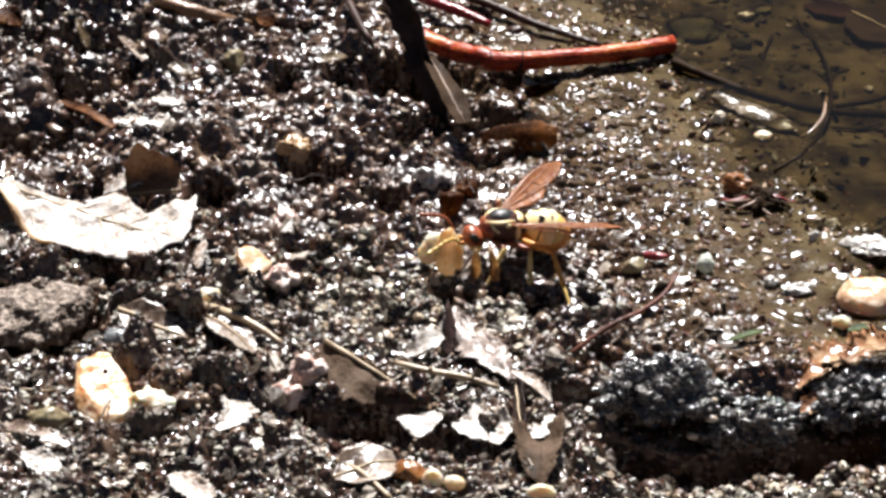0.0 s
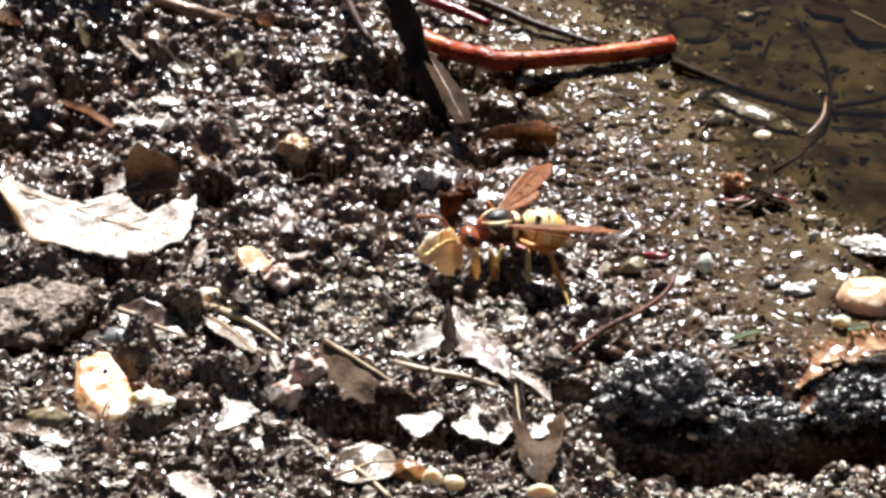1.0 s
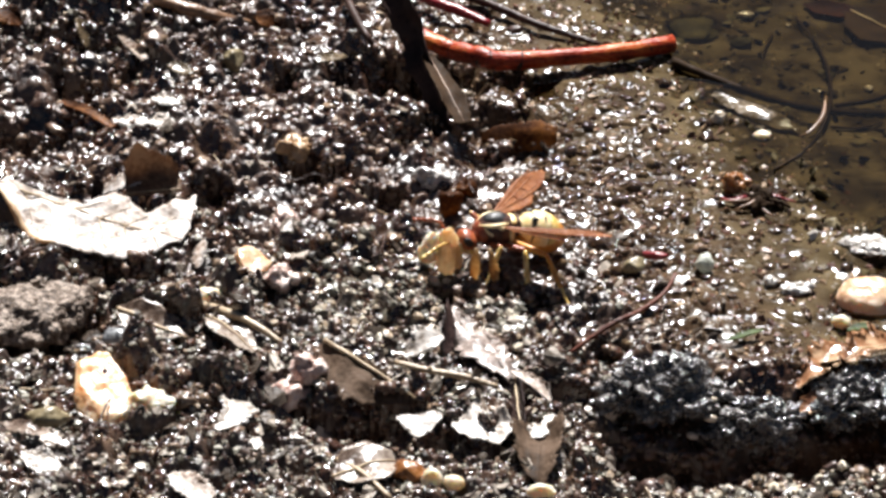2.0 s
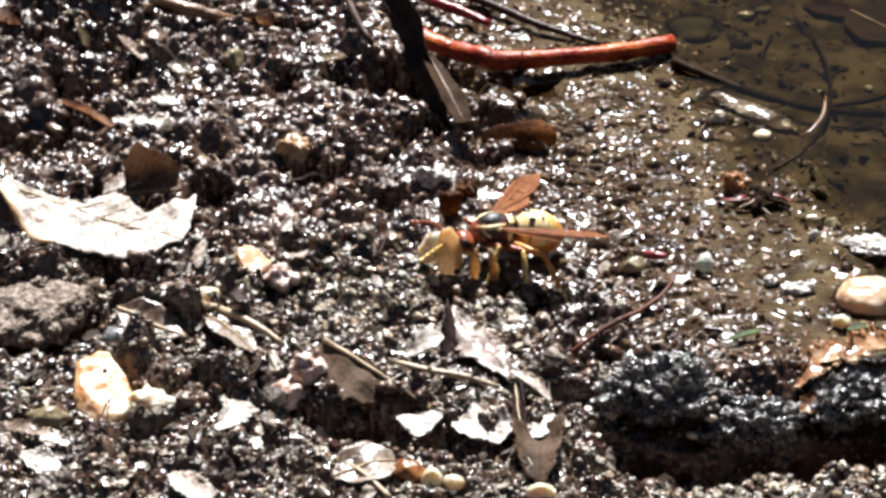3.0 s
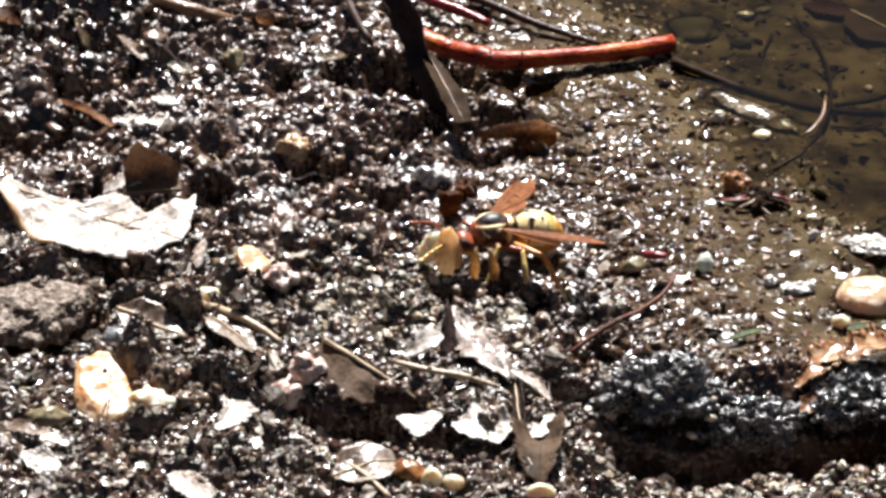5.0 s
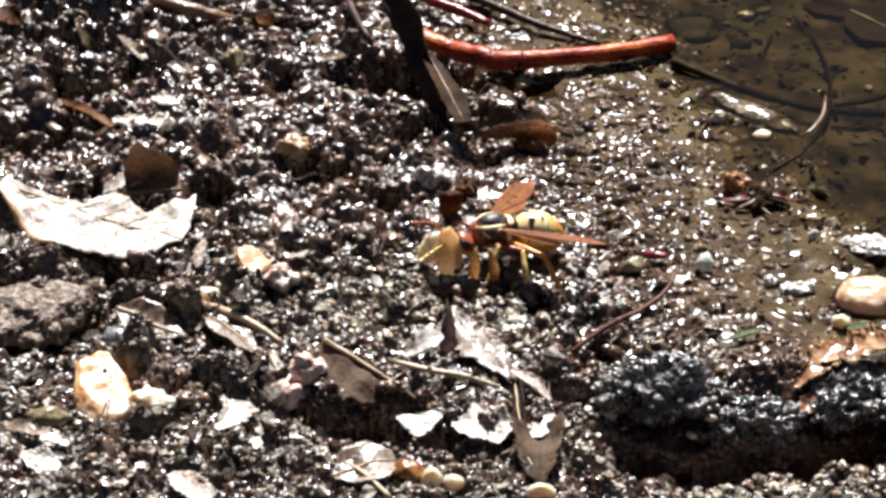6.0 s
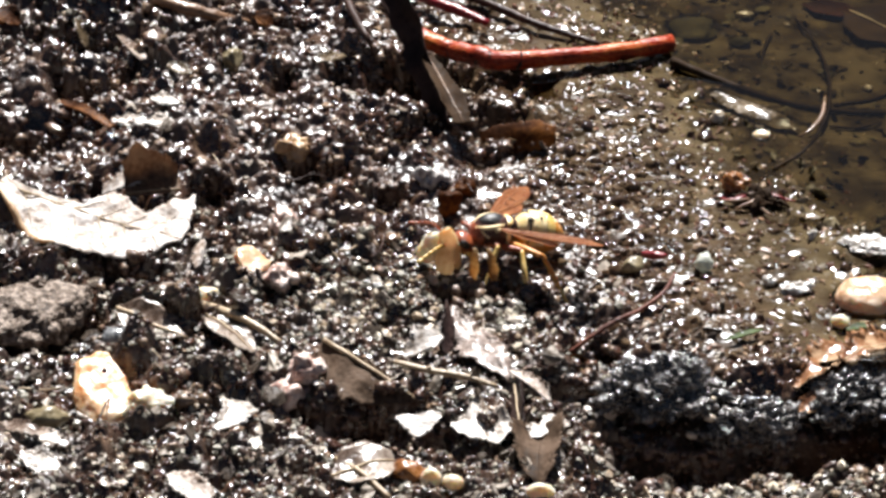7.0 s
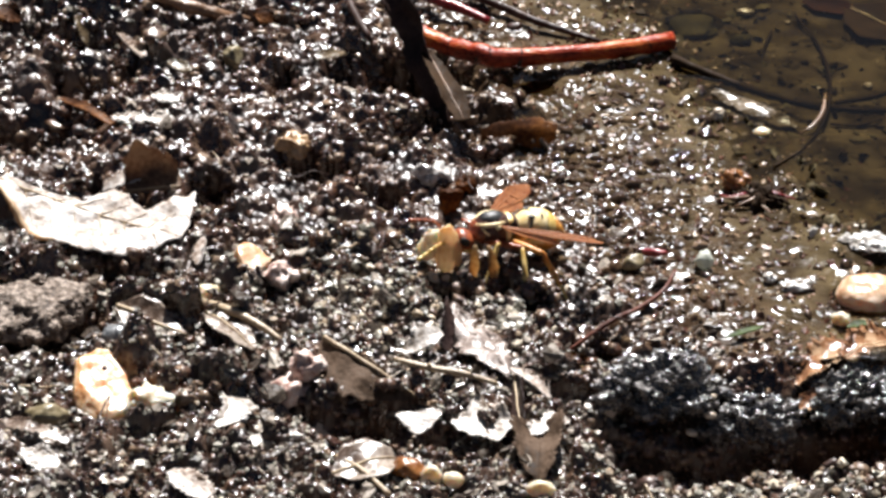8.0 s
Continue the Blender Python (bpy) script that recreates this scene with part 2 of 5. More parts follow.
# ---- shapes ----
def mesh_object(name, verts, faces, material, parent=None, smooth=True):
    me = bpy.data.meshes.new(name)
    me.from_pydata([tuple(v) for v in verts], [], faces)
    me.materials.append(material)
    me.polygons.foreach_set("use_smooth", [smooth] * len(me.polygons))
    me.update()
    ob = new(name, me)
    ob.parent = parent
    return ob


def part(name, bm, material, parent, label=""):
    """Links a bmesh as one mesh object under a thing or a part."""
    me = bpy.data.meshes.new(name)
    bm.to_mesh(me)
    bm.free()
    me.materials.append(material)
    me.polygons.foreach_set("use_smooth", [True] * len(me.polygons))
    ob = new(name, me)
    ob.parent = parent
    return tagged(ob, label)


def ball(radii, centre=(0, 0, 0), sub=3, wob=0.0, freq=1.0, seed=0, cuts=0, squash=0.0, crumbs=0.0, plate=0.0):
    """A rounded body in millimetres: uneven by wob, with a few flattened facets."""
    bm = bmesh.new()
    bmesh.ops.create_icosphere(bm, subdivisions=sub, radius=1)
    rnd = random.Random(seed)
    planes = []
    for _ in range(cuts):
        v = Vector((rnd.gauss(0, 1), rnd.gauss(0, 1), rnd.gauss(0, 1))).normalized()
        if plate:
            v = Vector((v.x, v.y, v.z * 0.15)).normalized()
        planes.append((v, rnd.uniform(0.62, 0.88) if cuts < 10 else rnd.uniform(0.5, 0.72)))
    off = Vector((seed * 7.3, seed * 3.1, seed * 1.7))
    for v in bm.verts:
        d = v.co.normalized()
        k = 1 + wob * noise.noise(d * freq + off) + wob * 0.45 * noise.noise(d * freq * 2.7 + off)
        c = d * k
        for n, lim in planes:
            h = c.dot(n)
            if h > lim:
                c = c - n * (h - lim) * (0.85 if cuts < 10 else 0.97)
        if plate:
            c.z = min(c.z, plate + 0.06 * (c.z - plate))
        if squash and c.z < -squash:
            c.z = -squash
        c = Vector((c.x * radii[0], c.y * radii[1], c.z * radii[2]))
        if crumbs:
            out = Vector((d.x / radii[0], d.y / radii[1], d.z / radii[2])).normalized()
            c += out * crumbs * sum(w * noise.noise(c * f + off) for f, w in ((0.5, 0.9), (1.2, 0.7), (2.6, 0.4)))
        v.co = (c + Vector(centre)) * MM
    return bm


def smooth_path(points, steps=6):
    """Points along a Catmull-Rom curve."""
    p = [Vector(q) for q in points]
    p = [p[0] * 2 - p[1]] + p + [p[-1] * 2 - p[-2]]
    out = []
    for i in range(1, len(p) - 2):
        for k in range(steps):
            t = k / steps
            a, b, c, d = p[i - 1:i + 3]
            out.append(0.5 * (2 * b + (c - a) * t + (2 * a - 5 * b + 4 * c - d) * t * t + (3 * b - a - 3 * c + d) * t ** 3))
    out.append(p[-2])
    return out


def tube(points, radii, sides=10, steps=6, wob=0.0, seed=0, bm=None):
    """A round bar in millimetres along a smooth path; radii are spread over its length; both ends are closed and rounded."""
    bm = bm or bmesh.new()
    path = smooth_path(points, steps) if steps > 1 else [Vector(q) for q in points]
    n = len(path)
    rings = []
    side = None
    for i, c in enumerate(path):
        d = (path[min(i + 1, n - 1)] - path[max(i - 1, 0)]).normalized()
        if side is None:
            side = d.cross(Vector((0, 0, 1)) if abs(d.z) < 0.9 else Vector((1, 0, 0))).normalized()
        side = (side - d * side.dot(d)).normalized()
        up = d.cross(side)
        t = i / (n - 1) * (len(radii) - 1)
        k = min(int(t), len(radii) - 2) if len(radii) > 1 else 0
        r = radii[k] + (radii[k + 1] - radii[k]) * (t - k) if len(radii) > 1 else radii[0]
        ring = []
        for s in range(sides):
            a = 2 * math.pi * s / sides
            w = 1 + wob * noise.noise(Vector((c.x * 0.8 + seed * 5, c.y * 0.8, math.sin(a) + c.z))) + wob * 0.6 * noise.noise(Vector((c.x * 2.6 + seed, c.y * 2.6, 2 * a)))
            ring.append(bm.verts.new((c + (side * math.cos(a) + up * math.sin(a)) * r * w) * MM))
        rings.append((ring, c, d, r))
    for (a, *_), (b, *_) in zip(rings, rings[1:]):
        for s in range(sides):
            bm.faces.new((a[s], a[(s + 1) % sides], b[(s + 1) % sides], b[s]))
    for (ring, c, d, r), sign in ((rings[0], -1), (rings[-1], 1)):
        tip = bm.verts.new((c + d * r * 0.45 * sign) * MM)
        for s in range(sides):
            f = (ring[s], ring[(s + 1) % sides], tip)
            bm.faces.new(f if sign > 0 else f[::-1])
    bmesh.ops.recalc_face_normals(bm, faces=bm.faces)
    return bm


def basis(a, b, up):
    """A pose whose x axis runs from a to b and whose z axis leans to up; a in millimetres."""
    x = (Vector(b) - Vector(a)).normalized()
    z = Vector(up)
    z = (z - x * z.dot(x)).normalized()
    y = z.cross(x)
    m = Matrix((x, y, z)).transposed().to_4x4()
    return Matrix.Translation(Vector(a) * MM) @ m


def leaf_height(u, v, length, width, bend, camber, crumple, seed):
    s = Vector((u * length * 0.16 + seed * 9.1, v * width * 0.2 + seed * 2.3, seed))
    return bend * length * (u - u * u) * 4 * 0.25 + camber * width * (v * v) + crumple * (noise.noise(s) + 0.5 * noise.noise(s * 2.7))


def leaf_blade(length, half, bend=0.1, camber=0.2, crumple=0.4, jag=0.06, seed=1, nu=44, nv=16, thick=0.16, holes=()):
    """A leaf blade in millimetres along x: half-widths for both edges are spread over its length; curled, crumpled and nibbled."""
    bm = bmesh.new()
    left, right = half if isinstance(half[0], (list, tuple)) else (half, half)
    wide = max(max(left), max(right))

    def at(vals, u):
        t = u * (len(vals) - 1)
        k = min(int(t), len(vals) - 2)
        s = t - k
        s = s * s * (3 - 2 * s)
        return vals[k] + (vals[k + 1] - vals[k]) * s

    grid = {}
    for i in range(nu + 1):
        u = i / nu
        for j in range(nv + 1):
            v = j / nv * 2 - 1
            w = at(left if v > 0 else right, u)
            w *= 1 + jag * (noise.noise(Vector((u * 26, seed * 3.7, 5 if v > 0 else 1))) + 0.8 * noise.noise(Vector((u * 70, seed * 1.7, 5 if v > 0 else 1))))
            y = v * max(w, 0.05)
            x = u * length + (abs(v) ** 2) * jag * 4 * noise.noise(Vector((v * 9, seed, u)))
            z = leaf_height(u, y / wide, length, wide, bend, camber, crumple, seed)
            grid[i, j] = (x, y, z)
    top = {k: bm.verts.new(Vector(c) * MM) for k, c in grid.items()}
    low = {k: bm.verts.new((Vector(c) - Vector((0, 0, thick))) * MM) for k, c in grid.items()}
    dead = set()
    for i in range(nu):
        for j in range(nv):
            c = Vector(grid[i, j])
            if any((c.x - h[0]) ** 2 + (c.y - h[1]) ** 2 < h[2] ** 2 for h in holes):
                dead.add((i, j))
    edges = {}
    for i in range(nu):
        for j in range(nv):
            if (i, j) in dead:
                continue
            q = ((i, j), (i + 1, j), (i + 1, j + 1), (i, j + 1))
            bm.faces.new([top[k] for k in q])
            bm.faces.new([low[k] for k in reversed(q)])
            for a, b in zip(q, q[1:] + q[:1]):
                edges[a, b] = 1
    for a, b in edges:
        if (b, a) not in edges:
            bm.faces.new((top[b], top[a], low[a], low[b]))
    loose = [v for v in bm.verts if not v.link_faces]
    bmesh.ops.delete(bm, geom=loose, context="VERTS")
    return bm


def dead_leaf(name, a, b, up, half, material, label, bend=0.1, camber=0.2, crumple=0.4, jag=0.06, seed=1, rib=0.28, veins=0, stalk=0.0, holes=(), vein_material=None, edge=None, nu=44, nv=16):
    """A fallen leaf from its stalk end a to its tip b, facing up, with its midrib and side veins."""
    for k in range(7):
        u = k / 6
        w = [max(q) * 0.85 for q in (half if isinstance(half[0], (list, tuple)) else (half, half))]
        side = Vector((a[1] - b[1], b[0] - a[0])).normalized()
        for v in (0.6 * w[0], -0.6 * w[1]):
            bed(a[0] + (b[0] - a[0]) * u + side.x * v, a[1] + (b[1] - a[1]) * u + side.y * v, max(0.9, max(w) * 0.75), max(-0.3, min(a[2], b[2]) - 0.9))
    a, b = on_ground(*a), on_ground(*b)
    root = new(name)
    root.matrix_world = basis(a, b, up)
    length = (Vector(b) - Vector(a)).length
    left, right = half if isinstance(half[0], (list, tuple)) else (half, half)
    wide = max(max(left), max(right))
    part("blade", leaf_blade(length, half, bend, camber, crumple, jag, seed, nu, nv, holes=holes), material, root)
    vein_material = vein_material or VEIN

    def on(u, y, lift):
        return (u * length, y, leaf_height(u, y / wide, length, wide, bend, camber, crumple, seed) + lift)

    if rib:
        pts = [(-stalk, 0, 0.1)] if stalk else []
        pts += [on(k / 9, 0, rib * 0.25) for k in range(10)]
        part("midrib", tube(pts, [rib, rib * 0.8, rib * 0.3], 8, 3), vein_material, root)
    for k in range(veins):
        for s in (1, -1):
            u = 0.14 + 0.68 * k / max(1, veins - 1)
            vals = left if s > 0 else right
            w = vals[min(len(vals) - 1, int((u + 0.1) * (len(vals) - 1) + 0.5))] * 0.8
            pts = [on(min(1, u + 0.13 * q), s * w * q, 0.04) for q in (0, 0.3, 0.6, 0.9)]
            part("side_vein", tube(pts, [rib * 0.5, rib * 0.2], 6, 2), vein_material, root)
    if edge:
        pts = []
        for k in range(9):
            u = edge[0] + (edge[1] - edge[0]) * k / 8
            t = min(u * (len(right) - 1), len(right) - 1.001)
            w = right[int(t)] + (right[int(t) + 1] - right[int(t)]) * (t - int(t))
            pts.append(on(u, -w * 0.99, 0.0))
        part("curled_edge", tube(pts, [0.15, 0.45, 0.4, 0.15], 8, 3, 0.4, seed), RUSTY_EDGE, root, "rusty tan curled edge")
    return tagged(root, label, "leaf")


BEDS = []  # places where things lie: x, y, radius, height of the bed over the broad ground


def bed(x, y, r, h):
    BEDS.append((x, y, r, h))


def on_ground(x, y, h=0.0):
    return (x, y, float(macro(np.array([x]), np.array([y]))[0]) + h)


def stone(name, place, radii, material, label, turn=(0, 0, 0), seed=1, wob=0.32, cuts=7, category="pebble", sub=3, group="", crumbs=0.0, plate=0.0):
    """A pebble, partly sunk in the mud."""
    bed(place[0], place[1], max(radii[:2]) * 0.9, place[2] - 0.75 * radii[2])
    ob = part(name, ball(radii, (0, 0, 0), sub, wob, 1.3, seed, cuts, 0.0, crumbs, plate), material, None)
    x, y, z = on_ground(*place)
    ob.matrix_world = pose(x * MM, y * MM, z * MM, *turn)
    return tagged(ob, label, category, group)


def twig(name, points, radii, material, label, category="twig", wob=0.18, seed=1, knots=(), sides=12, steps=7, scars=()):
    """A twig along points over the ground, with knots where side shoots broke off."""
    for a, b in zip(points, points[1:]):
        for u in (0, 0.25, 0.5, 0.75):
            bed(*[a[i] + (b[i] - a[i]) * u for i in (0, 1)], max(radii) * 1.6, a[2] + (b[2] - a[2]) * u - max(radii) * 0.9)
    root = new(name)
    pts = [Vector(on_ground(*p)) for p in points]
    base = pts[0].copy()
    root.location = base * MM
    pts = [p - base for p in pts]
    part("stem", tube(pts, radii, sides, steps, wob, seed), material, root)
    path = smooth_path(pts, 12)
    for k, (t, r, lean) in enumerate(knots):
        c = path[int(t * (len(path) - 1))]
        d = Vector(lean).normalized()
        part("knot", tube([c, c + d * r * 0.9, c + d * r * 1.5], [r, r * 0.85, r * 0.55], 9, 3, 0.25, seed + k + 3), material, root)
    for k, t in enumerate(scars):
        i = int(t * (len(path) - 1))
        u = t * (len(radii) - 1)
        r = radii[int(u)] + (radii[min(int(u) + 1, len(radii) - 1)] - radii[int(u)]) * (u - int(u))
        d = (path[i + 1] - path[i]).normalized()
        tilt = Vector((0, 0, 0.25 * (-1) ** k))
        part("leaf_scar", tube([path[i] - d * 0.25 - tilt * 0.4, path[i] + d * 0.05, path[i] + d * 0.35 + tilt * 0.4], [r * 0.9, r * 1.05, r * 0.88], 14, 3, 0.3, seed + k), DARK_TWIG, root, "dark leaf scar round the twig")
    return tagged(root, label, category)


# ---- relief ----
def hash_grid(ix, iy, seed):
    h = np.sin(ix * 127.1 + iy * 311.7 + seed * 74.7) * 43758.5453
    return h - np.floor(h)


def value_noise(x, y, seed):
    ix, iy = np.floor(x), np.floor(y)
    fx, fy = x - ix, y - iy
    fx, fy = fx ** 3 * (fx * (fx * 6 - 15) + 10), fy ** 3 * (fy * (fy * 6 - 15) + 10)
    a, b = hash_grid(ix, iy, seed), hash_grid(ix + 1, iy, seed)
    c, d = hash_grid(ix, iy + 1, seed), hash_grid(ix + 1, iy + 1, seed)
    return (a + (b - a) * fx) * (1 - fy) + (c + (d - c) * fx) * fy - 0.5


def step(e0, e1, v):
    t = np.clip((v - e0) / (e1 - e0), 0, 1)
    return t * t * (3 - 2 * t)


def mound(x, y, cx, cy, rx, ry, h):
    return h * np.exp(-((x - cx) / rx) ** 2 - ((y - cy) / ry) ** 2)


def scarp(x, y, cx, cy, width, depth, run=9.0):
    """A small slump: the ground drops sharply below the line y = cy and climbs back gently over the run."""
    d = y - cy - 3.0 * value_noise(x / 4.5, x * 0 + cy, 61) - 2.4 * value_noise(x / 1.6, y / 1.6, 62) - 1.2 * value_noise(x / 0.8, y / 0.8, 63)
    return -depth * step(0.7, -1.2, d) * step(-run, -3.0, d) * np.exp(-(np.abs(x - cx) / width) ** 3)


def shore(x, y):
    """Millimetres inland from the water's edge."""
    return -((x - 38.5) * 0.92 + (y - 18.0) * 0.39) + 3 * value_noise(x / 14, y / 14, 3)


SLUMPS = [(-45.4, 34.8, 2.8, 4.6, 8), (-51.3, 22.6, 4.6, 5.6, 8), (-43.7, 23.5, 3, 1.6, 5), (-39.4, 39.2, 1.8, 2.6, 6), (-27.6, 9.2, 2.3, 5, 9),
          (-15, 17.8, 5, 3.6, 8), (-6.7, 12, 3.4, 3, 8), (-12.3, 40.8, 2.2, 3.2, 7), (-19.6, 38.2, 1.5, 2.4, 6), (6, 32.5, 4.2, 3, 8),
          (-37, -9.5, 5.5, 3.6, 7), (-26.6, -27.8, 2, 3.4, 7), (-25.6, -36.7, 1.6, 2, 5), (-6, -34.8, 4, 2.2, 8), (16.9, -22.2, 3, 3.4, 7),
          (1.4, -10, 2.4, 3, 6), (7, -9.5, 1.8, 2.4, 5), (11.6, -11.9, 2.2, 2.6, 6), (9.6, -34, 1.8, 2, 5), (20.7, -37.6, 4, 2, 9),
          (-3, 44.7, 3.2, 2.6, 8), (1.1, 42.9, 3.2, 2.6, 8), (-9.6, 25.6, 3, 2.4, 7), (-4.1, 27.2, 3.4, 2.6, 7), (8.2, 41.2, 5, 1.8, 6)]  # small slumps: x, y, half-width, depth, run


def macro(x, y):
    """The broad lie of the ground, in millimetres."""
    s = shore(x, y)
    z = np.where(s > 0, 0.05 * np.minimum(s, 60), -3.4 * (1 - np.exp(np.minimum(s, 0) / 18)))
    far = np.hypot(x, y)
    z = z + step(150, 600, far) * 3.0
    z = z + 1.6 * step(0, 45, -x)
    edge = step(12, 24, x + 2.2 * value_noise(x / 6, y / 6, 8))
    line = y + 4.0 * value_noise(x / 9, x * 0 + 0.5, 5) + 2.4 * value_noise(x / 3.2, y / 3.2, 15) - 0.12 * (x - 36)
    z = z + edge * (2.2 * np.exp(-((line + 30.5) / 5.0) ** 2) - 2.6 * step(-28.0, -36.5, line) - 6.8 * step(-36.3, -38.3, line) + 7.2 * step(0, -7, y + 45.5 - 0.3 * (x - 20) + 2.5 * value_noise(x / 5, y / 5, 9)))
    z = z + mound(x, y, -47.6, -12.9, 7, 6, 3.4) - mound(x, y, -41.2, 38.8, 7, 8, 1.2)
    z = z - mound(x, y, -3.4, 35.3, 7, 6, 1.0) - mound(x, y, -40.8, -4.6, 13, 6, 3.0) - mound(x, y, -13.3, 18.3, 8, 6, 1.6) - mound(x, y, -53.0, 25.0, 10, 8, 1.6) - mound(x, y, -11.0, -40.4, 8, 6, 2.0)
    z = z - mound(x, y, 4.3, -21.9, 7, 5, 0.8) - mound(x, y, 11.6, 29.1, 5, 5, 0.6) + mound(x, y, 49.3, 0.1, 5, 4, 2.0)
    z = z + scarp(x, y, -46.6, 46.2, 8, 3.2)
    z = z + scarp(x, y, -4.6, 44.2, 6, 6.0, 14) + scarp(x, y, -48.4, -20.3, 8, 4.5)
    z = z + scarp(x, y, -10.4, -35.3, 8, 3.8) + scarp(x, y, 0.4, -39.5, 8, 3.6) + scarp(x, y, -25.5, -24.3, 5, 1.6)
    z = z + scarp(x, y, -33.4, -14.2, 5, 2.2) + scarp(x, y, 14.5, -31.3, 4, 3.0) + scarp(x, y, -21.8, 51.7, 6, 2.6) + scarp(x, y, 6.6, 23.4, 5, 2.6, 7) + scarp(x, y, 0.1, 29.8, 5.5, 3.0, 8)
    for cx, cy, width, depth, run in SLUMPS:
        z = z + scarp(x, y, cx, cy, width, 1.2 * depth, run)
    return z


GLX, GLY = 23.6, 13.0
GPX, GPY = 49.4, 1.6
GQX, GQY = 41.5, -9.1
FLX, FLY = -22.6, 29.8


def lumps(x, y, cell, seed, low=0.45, high=0.95, keep=1.0):
    """Rounded clods on a jittered grid, each of its own size, 0 to 1."""
    gx, gy = np.floor(x / cell), np.floor(y / cell)
    best = np.zeros_like(x)
    for dx in (-1, 0, 1):
        for dy in (-1, 0, 1):
            ix, iy = gx + dx, gy + dy
            px, py = (ix + hash_grid(ix, iy, seed)) * cell, (iy + hash_grid(ix, iy, seed + 9)) * cell
            r = cell * (low + (high - low) * hash_grid(ix, iy, seed + 17))
            d = ((x - px) ** 2 + (y - py) ** 2) / r ** 2
            best = np.maximum(best, np.sqrt(np.clip(1 - d, 0, 1)) * (0.4 + 0.6 * hash_grid(ix, iy, seed + 31)) * (hash_grid(ix, iy, seed + 47) < keep))
    return best


def relief(x, y):
    """The ground's height in millimetres, with clods and crumbs."""
    s = shore(x, y)
    rough = 0.1 + 0.9 * step(2, 45, s)
    rough = np.maximum(rough, step(-24, -30, y) * step(5, 15, x) * 0.9)
    wx, wy = x + 1.2 * value_noise(x / 2.3, y / 2.3, 41), y + 1.2 * value_noise(x / 2.3, y / 2.3, 42)
    z = macro(x, y)
    near = step(220, 70, np.hypot(x, y))
    patch = value_noise(x / 15, y / 15, 51) + 0.5
    calm = 1 - 0.3 * step(-2, 12, y) * step(5, 25, s) - 0.55 * np.exp(-((x - FLX) / 7) ** 2 - ((y - FLY) / 9) ** 2)
    glisten = 0.05 + 0.28 * np.exp(-((x - GLX) / 9) ** 2 - ((y - GLY) / 18) ** 2)
    d = 3.4 * calm * rough * lumps(wx, wy, 11, 7, 0.35, 0.75) * step(0.3, 1.0, rough) * step(0.35, 0.6, patch)
    d = d + 3.2 * calm * rough * lumps(wx, wy, 5.0, 1, 0.4, 0.8, 0.62) * step(0.3, 1.0, rough) * (0.35 + patch)
    d = d + 1.35 * rough * lumps(wx, wy, 2.4, 2, 0.35, 0.8, 0.3 + 0.5 * rough) + 0.6 * step(0.75, 0.25, rough) * np.maximum(lumps(x, y, 2.8, 23, 0.2, 0.6, glisten), 0.6 * lumps(x, y, 1.3, 29, 0.2, 0.6, 0.06 + glisten)) + 0.8 * rough * value_noise(x / 4, y / 4, 4)
    d = d + step(0.8, 0.2, rough) * (0.12 + 0.16 * value_noise(x / 4.2, y / 4.2, 27) + 0.1 * value_noise(x / 1.7, y / 1.7, 28))
    crumb = (0.06 + 0.62 * rough) * lumps(wx, wy, 1.25, 3, 0.4, 0.9, 0.35 * glisten + 0.85 * rough ** 1.5) + 0.24 * (0.03 + rough) * value_noise(x / 0.7, y / 0.7, 6)
    d = d + crumb + 0.8 * np.exp(-((x - GPX) / 4.5) ** 2 - ((y - GPY) / 2.6) ** 2) * lumps(x, y, 1.0, 81, 0.3, 0.7, 0.8)
    under = step(2.0, -3.0, s)
    d = d + under * (0.9 * value_noise(x / 3.5, y / 2.6, 71) + 0.5 * lumps(wx, wy, 2.4, 72, 0.3, 0.8, 0.4)) / (1 - 0.75 * under)
    out = z + (d - 1.3 * rough - 0.2) * (1 - 0.75 * under) * near
    for bx, by, r, h in BEDS:
        m = (np.abs(x - bx) < 1.5 * r) & (np.abs(y - by) < 1.5 * r)
        if m.any():
            w = step(1.45, 0.85, np.hypot(x[m] - bx, y[m] - by) / r)
            level = z[m] + h - 0.2 + crumb[m]
            out[m] = np.where(out[m] > level, out[m] + (level - out[m]) * w, out[m])
    return out


# ---- ground ----
def axis(inner, pitch, reach):
    """Even steps in the middle, growing outwards."""
    mid = np.arange(-inner, inner + pitch / 2, pitch)
    out, v, d = [], inner, pitch
    while v < reach:
        d *= 1.35
        v += d
        out.append(v)
    out = np.array(out)
    return np.concatenate([-out[::-1], mid, out])


